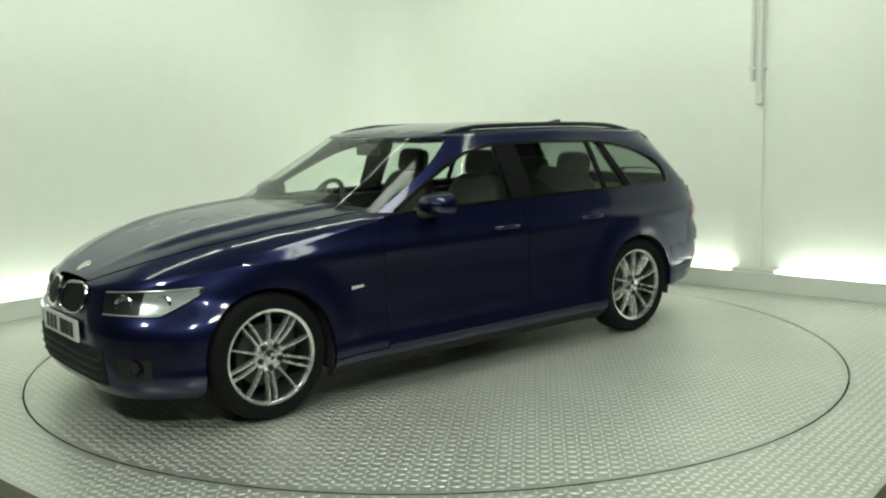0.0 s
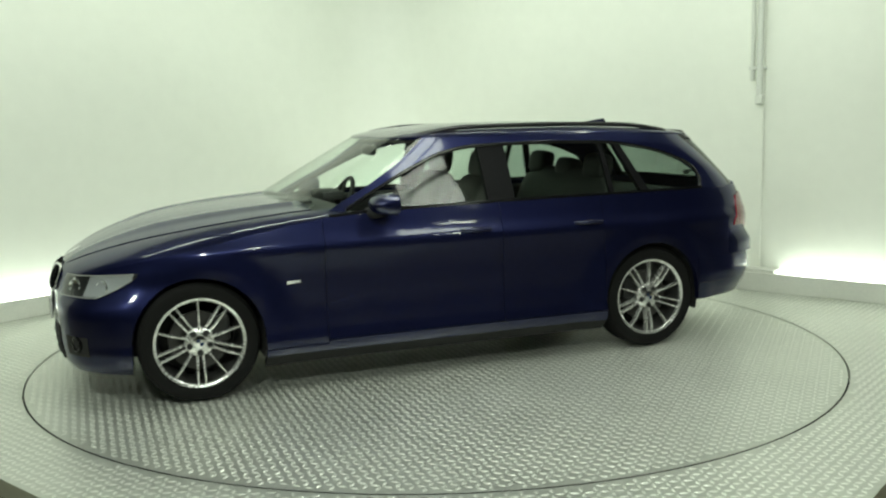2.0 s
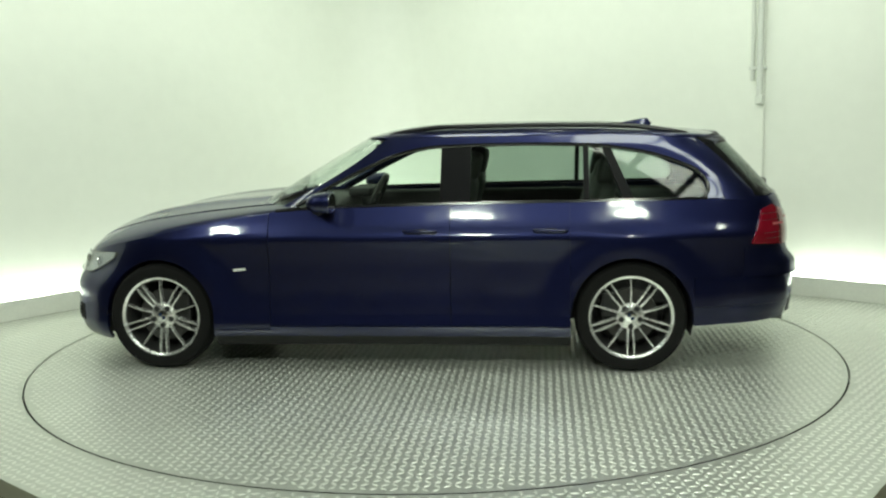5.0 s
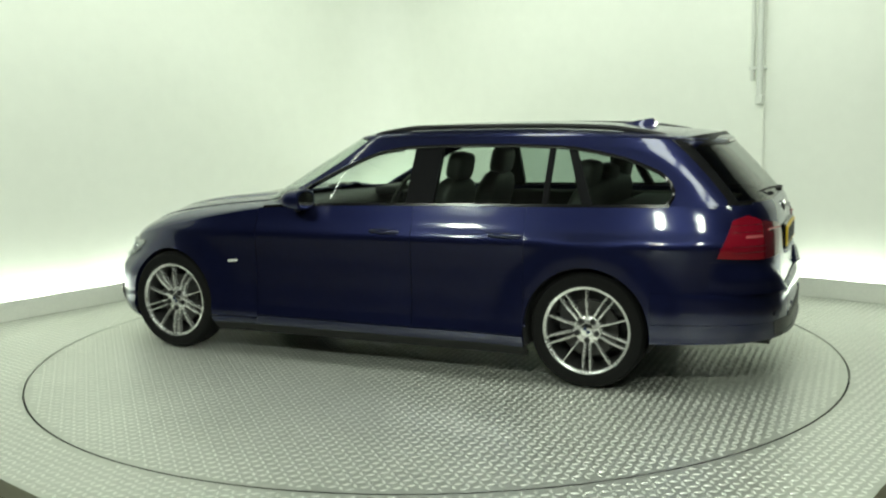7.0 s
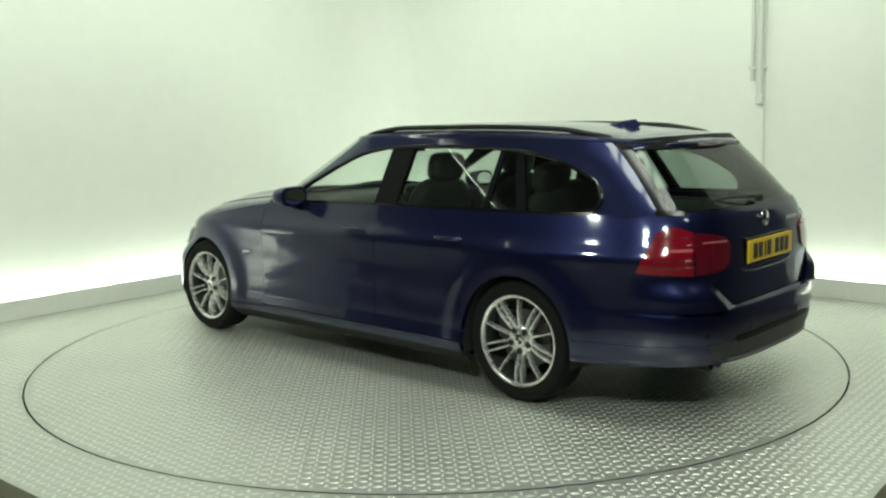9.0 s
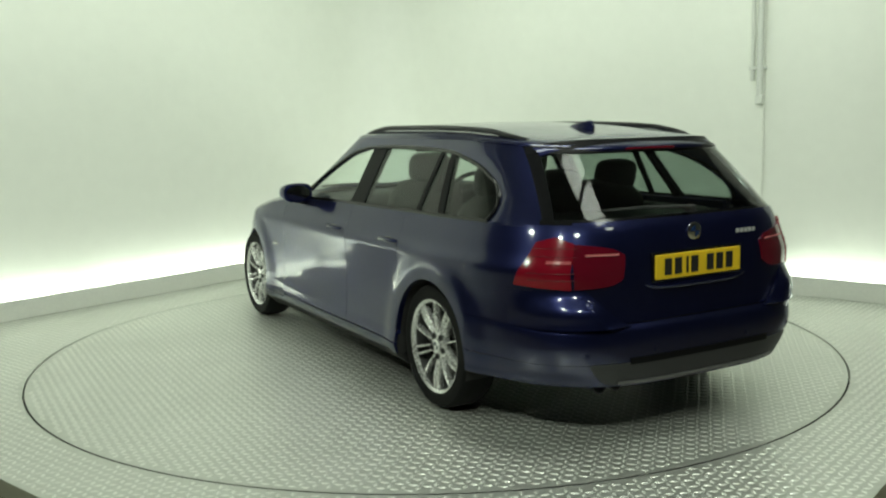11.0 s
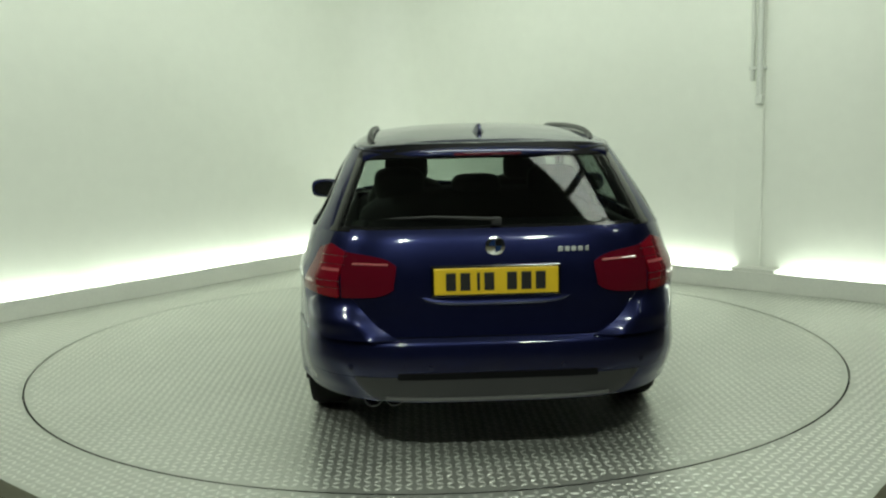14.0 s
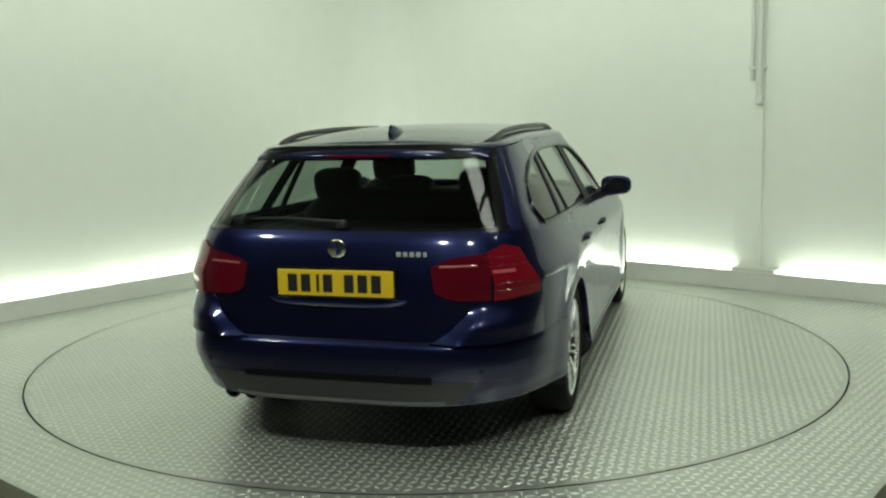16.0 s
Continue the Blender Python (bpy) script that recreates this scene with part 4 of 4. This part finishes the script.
def build_interior(car):
    def seat(x, y, w, name, head=True):
        bm = bmesh.new()
        cushion(bm, 0.52, w, 0.17, Matrix.Translation((x, y, 0.48)) @ Matrix.Rotation(radians(-8), 4, "Y"))
        s = part(name, bm, LEATHER, car, "dark grey leather seat", smooth=True)
        bm = bmesh.new()
        cushion(bm, 0.15, w, 0.64, Matrix.Translation((x - 0.33, y, 0.79)) @ Matrix.Rotation(radians(-18), 4, "Y"))
        part("backrest", bm, LEATHER, s, smooth=True)
        return s
    def headrest(s, x, y, z=1.165, w=0.26):
        bm = bmesh.new()
        cushion(bm, 0.11, w, 0.17, Matrix.Translation((x, y, z)) @ Matrix.Rotation(radians(-12), 4, "Y"))
        for dy in (-0.06, 0.06):
            add_tube(bm, [(x, y + dy, z - 0.06), (x + 0.02, y + dy, z - 0.16)], 0.007, 6)
        part("headrest", bm, LEATHER, s, smooth=True)
    for y in (0.36, -0.36):
        s = seat(-0.02, y, 0.50, "front_seat")
        headrest(s, -0.46, y)
    s = seat(-0.86, 0, 1.26, "rear_bench")
    for y in (0.40, 0, -0.40):
        headrest(s, -1.27, y, 1.12 if y else 1.08, 0.26)
    bm = bmesh.new()
    cushion(bm, 0.46, 1.44, 0.28, Matrix.Translation((0.62, 0, 0.82)))
    add_box(bm, 0.36, -0.36, 0.965, 0.16, 0.34, 0.06, 0.02)
    add_box(bm, 0.25, 0, 0.55, 0.60, 0.24, 0.30, 0.03)
    part("dashboard", bm, DASH, car, "dark dashboard and centre console", smooth=True)
    m = Matrix.Translation((0.28, -0.36, 0.90)) @ Matrix.Rotation(radians(64), 4, "Y")
    bm = add_tube(bmesh.new(), [m @ Vector((0.185 * math.cos(a), 0.185 * math.sin(a), 0)) for a in np.linspace(0, 2 * math.pi, 37)], 0.016, 8, False)
    cushion(bm, 0.12, 0.16, 0.05, m)
    for a in (90, 210, 330):
        add_tube(bm, [m @ Vector((0, 0, 0)), m @ Vector((0.18 * math.cos(radians(a)), 0.18 * math.sin(radians(a)), 0))], 0.014, 6)
    part("steering_wheel", bm, DASH, car, "dark three-spoke steering wheel", smooth=True)
    part("rear_view_mirror", box(0.17, 0, 1.265, 0.03, 0.24, 0.065, 0.012), DASH, car)
    for sd in (1, -1):
        bm = box(-0.50, sd * 0.735, 0.66, 2.3, 0.05, 0.56, 0.02)
        part("door_lining", bm, DASH, car)
        bm = box(0.02, sd * 0.30, 1.318, 0.15, 0.34, 0.016, 0.006)
        part("sun_visor", bm, HEADLINER, car)
    bm = add_box(box(-1.68, 0, 0.70, 0.75, 1.15, 0.10, 0.03), -1.68, 0, 0.93, 0.62, 1.20, 0.02, 0.008)
    for sd in (1, -1):
        add_box(bm, -1.66, sd * 0.60, 0.78, 0.60, 0.10, 0.34, 0.03)
    part("load_cover", bm, DASH, car, "dark load cover behind the rear bench")


def on_tail(y, z, off=0.0):
    th = ring_ty(abs(y), z, False)
    x, yy, _ = ring(th, z, False)
    return Vector((x - off, math.copysign(yy, y), z))


def build_tail(car, rb, tg):
    # lamps wrap round the corner: flank piece, main piece, inner piece on the tailgate
    for sd in (1, -1):
        top = lambda u: lerp(0.915, 0.938, min(u * 2, 1)) - 0.028 * max(u - 0.5, 0) * 2
        bot = lambda u: lerp(0.728, 0.712, u)

        def outer(u, v):
            th0, th1 = ring_th(-2.03 - 0.085 * v, 0.8, False), TAIL_TH
            z = lerp(bot(u), top(u), v)
            x, y, _ = ring(lerp(th0, th1, u), z, False, off=0.012)
            return (x, y, z)
        lamp = panel("tail_lamp", [patch(outer, 20, 12, 0.02, sd)], RED_LENS, car, "red wrap-round tail lamp")

        def clear(u, v):
            th0, th1 = ring_ty(0.745, 0.8, False), ring_ty(0.665, 0.8, False)
            z = lerp(0.826, 0.838, v)
            return ring(lerp(th0, th1, u), z, False, off=0.0145)
        panel("lamp_band", [patch(clear, 8, 4, 0.004, sd)], LAMP_CLEAR, lamp, "pale band in the red lamp")

        for zr in (0.755, 0.785, 0.855, 0.89):
            pts = [Vector(ring(lerp(ring_th(-2.10, 0.8, False), TAIL_TH - 0.02, t), zr, False, off=0.0125)) for t in np.linspace(0, 1, 12)]
            part("lamp_ridge", add_tube(bmesh.new(), [Vector((q.x, sd * q.y, q.z)) for q in pts], 0.0018, 6), RED_DEEP, lamp, smooth=True)

        def inner(u, v):
            y = lerp(0.652, 0.43 - 0.015 * v, u)
            z = lerp(lerp(0.714, 0.722, u) + 0.03 * u ** 6, lerp(0.909, 0.880, u) - 0.03 * u ** 6, v)
            p = on_tail(y, z, 0.010)
            return (p.x, p.y, p.z)
        panel("inner_tail_lamp", [patch(inner, 12, 10, 0.02, sd)], RED_DEEP, tg, "dark red tail lamp on the tailgate")
        bm = bmesh.new()
        a, b = on_tail(sd * 0.60, 0.860, 0.014), on_tail(sd * 0.45, 0.857, 0.014)
        add_tube(bm, [a, (a + b) / 2, b], 0.005, 6)
        part("lamp_strip", bm, LAMP_CLEAR, tg, smooth=True)
    # plate in its recess
    px = -2.318
    plate = part("number_plate", box(px - 0.012, 0, 0.782, 0.012, 0.52, 0.111, 0.004), PLATE_Y, car, "yellow rear number plate")
    for i, (y, w) in enumerate(((0.19, 0.05), (0.13, 0.05), (0.075, 0.02), (0.03, 0.05), (-0.065, 0.05), (-0.125, 0.05), (-0.185, 0.05))):
        part("plate_bar", box(px - 0.0195, y, 0.782, 0.004, w - 0.008, 0.075, 0.001), INK, plate)
    part("plate_back", box(px + 0.006, 0, 0.782, 0.03, 0.545, 0.135, 0.006), BLACK_GLOSS, tg)
    bm = bmesh.new()
    add_tube(bm, [(px - 0.012 + 0.03 * abs(y / 0.33) ** 4, y, 0.693 + 0.03 * abs(y / 0.33) ** 6) for y in np.linspace(-0.33, 0.33, 24)], 0.012, 8)
    part("recess_lip", bm, PAINT, tg, smooth=True)
    # round badge
    p = on_tail(0, 0.925, 0.004)
    m = Matrix.Translation(p) @ Matrix.Rotation(radians(90), 4, "Z")
    badge = part("badge", add_lathe(bmesh.new(), [(0.041, -0.004), (0.041, 0.004), (0.034, 0.008), (0.001, 0.009)], m, 28), CHROME, car, "round chrome and blue badge", smooth=True)
    for q in range(2):
        bm = bmesh.new()
        vs = [bm.verts.new(m @ Vector((0, 0.0105, 0)))] + [bm.verts.new(m @ Vector((0.027 * math.cos(math.pi * (q + k / 12)), 0.0105, 0.027 * math.sin(math.pi * (q + k / 12))))) for k in range(7)]
        bm.faces.new(vs)
        part("badge_quarter", bm, BADGE_BLUE, badge)
    for k, (y, w) in enumerate(((-0.275, 0.020), (-0.303, 0.020), (-0.331, 0.020), (-0.359, 0.020), (-0.387, 0.014))):
        p = on_tail(y, 0.905, 0.004)
        part("model_badge_bar", box(p.x, p.y, p.z, 0.005, w, 0.020, 0.002), REFLECTOR, tg)
    # wiper
    a = Vector((-2.262, -0.01, 1.025))
    bm = bmesh.new()
    add_box(bm, a.x, a.y, a.z, 0.035, 0.045, 0.035, 0.01)
    add_tube(bm, [a + Vector((-0.015, 0, 0.01)), Vector((-2.235, 0.25, 1.045)), Vector((-2.185, 0.47, 1.035))], [0.008, 0.006, 0.004], 6)
    part("rear_wiper", bm, BLACK_PLASTIC, tg, "black rear wiper", smooth=True)
    # reflectors, tow cover, exhausts
    for sd in (1, -1):
        for yy in (0.28, 0.62):
            p = on_tail(sd * yy, 0.425, 0.005)
            n = Vector((-1, sd * (0.06 if yy < 0.5 else 0.45), 0)).normalized()
            part("parking_sensor", add_lathe(bmesh.new(), [(0.012, -0.004), (0.012, 0.003), (0.001, 0.004)], Matrix.Translation(p) @ n.to_track_quat("Y", "Z").to_matrix().to_4x4(), 14), PAINT, rb, smooth=True)
    for y in (0.44, 0.53):
        m = Matrix.Translation((-2.245, y, 0.278)) @ Matrix.Rotation(radians(90), 4, "Z")
        part("exhaust_pipe", add_lathe(bmesh.new(), [(0.034, -0.10), (0.036, 0.03), (0.039, 0.035), (0.034, 0.036), (0.031, 0.03), (0.030, -0.09), (0.001, -0.09)], m, 20), BLACK_TRIM, rb, "dark exhaust pipe", smooth=True)
    # roof fin
    bm = bmesh.new()
    rows = []
    for k in range(9):
        t = k / 8
        x = lerp(-1.36, -1.56, t)
        h = 0.058 * (t ** 0.8) * (1 if t < 0.86 else lerp(1, 0.1, (t - 0.86) / 0.14) ** 0.5)
        w = 0.030 * math.sin(math.pi * (0.10 + 0.8 * t)) + 0.004
        z = roof_c(x) - 0.004
        rows.append([bm.verts.new((x, w, z)), bm.verts.new((x - 0.02 * t, 0.35 * w, z + h * 0.9)), bm.verts.new((x - 0.02 * t, 0, z + h)), bm.verts.new((x - 0.02 * t, -0.35 * w, z + h * 0.9)), bm.verts.new((x, -w, z))])
    for q, w in zip(rows, rows[1:]):
        for i in range(4):
            bm.faces.new((q[i], q[i + 1], w[i + 1], w[i]))
    bm.faces.new(rows[0])
    bm.faces.new(rows[-1])
    part("roof_fin", bm, PAINT, car, "navy shark-fin aerial", smooth=True)


def on_nose(y, z, off=0.0):
    th = ring_ty(abs(y), z, True)
    x, yy, _ = ring(th, z, True)
    return Vector((x + off, math.copysign(yy, y), z))


def build_nose(car, fb):
    for sd in (1, -1):
        # head lamp: dark bowl, reflectors, clear cover
        def lampf(off):
            def f(u, v):
                th0, th1 = ring_ty(0.40, 0.66, True), ring_th(1.66, 0.70, True)
                th = lerp(th0, th1, u)
                z = lerp(0.570 + 0.10 * (max(u - 0.68, 0) / 0.32) ** 1.3, 0.672 + 0.022 * u, v)
                return ring(th, z, True, off=off)
            return f
        lamp = panel("head_lamp", [patch(lampf(0.003), 24, 8, 0.015, sd)], BLACK_TRIM, car, "clear wrap-round head lamp with a bright reflector")
        panel("reflector", [patch(lambda u, v, f=lampf(0.007): f(lerp(0.46, 0.965, u), lerp(0.06, 0.94, v)), 18, 8, 0.006, sd)], REFLECTOR, lamp, "bright silver reflector")
        for y in (0.53, 0.68):
            p = on_nose(sd * y, 0.618, 0.006)
            n = Vector((0.8, sd * (0.2 if y < 0.5 else 0.55), 0.1)).normalized()
            m = Matrix.Translation(p) @ n.to_track_quat("Y", "Z").to_matrix().to_4x4()
            part("lamp_bowl", add_lathe(bmesh.new(), [(0.046, 0.004), (0.043, 0.010), (0.034, -0.004), (0.001, -0.010)], m, 24), CHROME, lamp, smooth=True)
        panel("lamp_cover", [patch(lampf(0.016), 24, 8, 0.004, sd)], LENS_CLEAR, lamp, "clear lamp cover")
        rimf = lampf(0.017)
        for name, v in (("lamp_upper_rim", 0.97), ("lamp_lower_rim", 0.03)):
            pts = [Vector(rimf(u, v)) for u in np.linspace(0.03, 0.985, 26)]
            part(name, add_tube(bmesh.new(), [Vector((q.x, sd * q.y, q.z)) for q in pts], 0.003, 6), REFLECTOR, lamp, smooth=True)
        # kidney
        bm = bmesh.new()
        ctr, hw, hh = sd * 0.138, 0.116, 0.070
        out = []
        for k in range(40):
            a = 2 * math.pi * k / 40
            y = ctr + hw * math.copysign(abs(math.cos(a)) ** 0.6, math.cos(a))
            z = 0.618 + hh * math.copysign(abs(math.sin(a)) ** 0.6, math.sin(a))
            out.append(on_nose(y, z, 0.008 + 0.030 * max(1 - abs(y) / 0.26, 0)))
        add_tube(bm, out + [out[0]], 0.0075, 8, False)
        kid = part("grille_frame", bm, CHROME, car, "chrome kidney grille frame", smooth=True)
        bm = bmesh.new()
        bm.faces.new([bm.verts.new(p + Vector((-0.006, 0, 0))) for p in out])
        part("grille_back", bm, UNDER, kid)
        for k in range(9):
            y = ctr + sd * lerp(-0.096, 0.096, k / 8)
            part("grille_slat", add_tube(bmesh.new(), [on_nose(y, z, 0.006 + 0.030 * max(1 - abs(y) / 0.26, 0)) for z in (0.556, 0.618, 0.680)], 0.004, 6), BLACK_GLOSS, kid, smooth=True)
        # fog lamp nook
        p = on_nose(sd * 0.66, 0.33, 0.006)
        n = Vector((0.85, sd * 0.5, 0)).normalized()
        m = Matrix.Translation(p) @ n.to_track_quat("Y", "Z").to_matrix().to_4x4()
        part("fog_lamp", add_lathe(bmesh.new(), [(0.042, -0.01), (0.042, 0.004), (0.036, 0.006), (0.030, 0.0), (0.001, -0.004)], m, 24), BLACK_GLOSS, fb, "round fog lamp", smooth=True)
        # side repeater vent
        x0 = 0.8781
        p = [patch(side_fn(x0 - 0.036, x0 + 0.036, lambda x: 0.597 + 0.10 * (x0 - x), lambda x: 0.611 + 0.04 * (x0 - x), off=0.005), 4, 2, 0.008, sd)]
        panel("side_repeater", p, PLATE_W, car, "pale side repeater lamp")
    panel("lower_intake", [patch(lambda u, v: ring_s(u, zz(v, 0.22, 0.40), lambda z: ring_ty(0.46, z, True), True, 0.006, False), 24, 6, 0.01)], UNDER, fb, "black lower intake")
    for z in (0.255, 0.30, 0.345):
        part("intake_slat", add_tube(bmesh.new(), [on_nose(y, z, 0.010) for y in np.linspace(-0.45, 0.45, 15)], 0.006, 6), BLACK_PLASTIC, fb, smooth=True)
    for sd in (1, -1):
        panel("side_intake", [patch(lambda u, v: ring(lerp(ring_ty(0.57, 0.3, True), ring_ty(0.72, 0.3, True), u), zz(v, 0.27, 0.37), True, off=0.004), 10, 6, 0.01, sd)], UNDER, fb, "black side intake")
    plate = part("number_plate", box(2.104, 0, 0.462, 0.012, 0.52, 0.111, 0.004), PLATE_W, car, "white front number plate")
    for y in (0.185, 0.13, 0.08, 0.03, -0.065, -0.125, -0.185):
        part("plate_bar", box(2.112, y, 0.462, 0.004, 0.04, 0.075, 0.001), INK, plate)
    m = Matrix.Translation((1.965, 0, bonnet_c(1.965) - 0.001)) @ Vector((0.5, 0, 0.87)).to_track_quat("Y", "Z").to_matrix().to_4x4()
    badge = part("badge", add_lathe(bmesh.new(), [(0.041, -0.004), (0.041, 0.004), (0.034, 0.008), (0.001, 0.009)], m, 28), CHROME, car, "round chrome and blue badge", smooth=True)


def build_car():
    car = tagged(new("estate_car"), "dark navy blue estate car with silver alloy wheels on the turntable", "car")
    fb, rb, tg = build_body(car)
    for x in (AXLE, -AXLE):
        for sd in (1, -1):
            build_wheel(car, x, sd)
    build_under(car)
    build_interior(car)
    build_tail(car, rb, tg)
    build_nose(car, fb)
    return car


car = build_car()


def motions():
    rows_t, rows_c = [], []
    for k in range(33):
        t = k * 0.5
        yaw = YAW0 + YAW_RATE * t
        a = radians(yaw)
        rows_t.append((t, pose(0, 0, 0, 0, 0, yaw)))
        rows_c.append((t, pose(math.cos(a) * CAR_X - math.sin(a) * CAR_Y, math.sin(a) * CAR_X + math.cos(a) * CAR_Y, 0.001, 0, 0, yaw)))
    walk(turntable, rows_t)
    walk(car, rows_c)


motions()
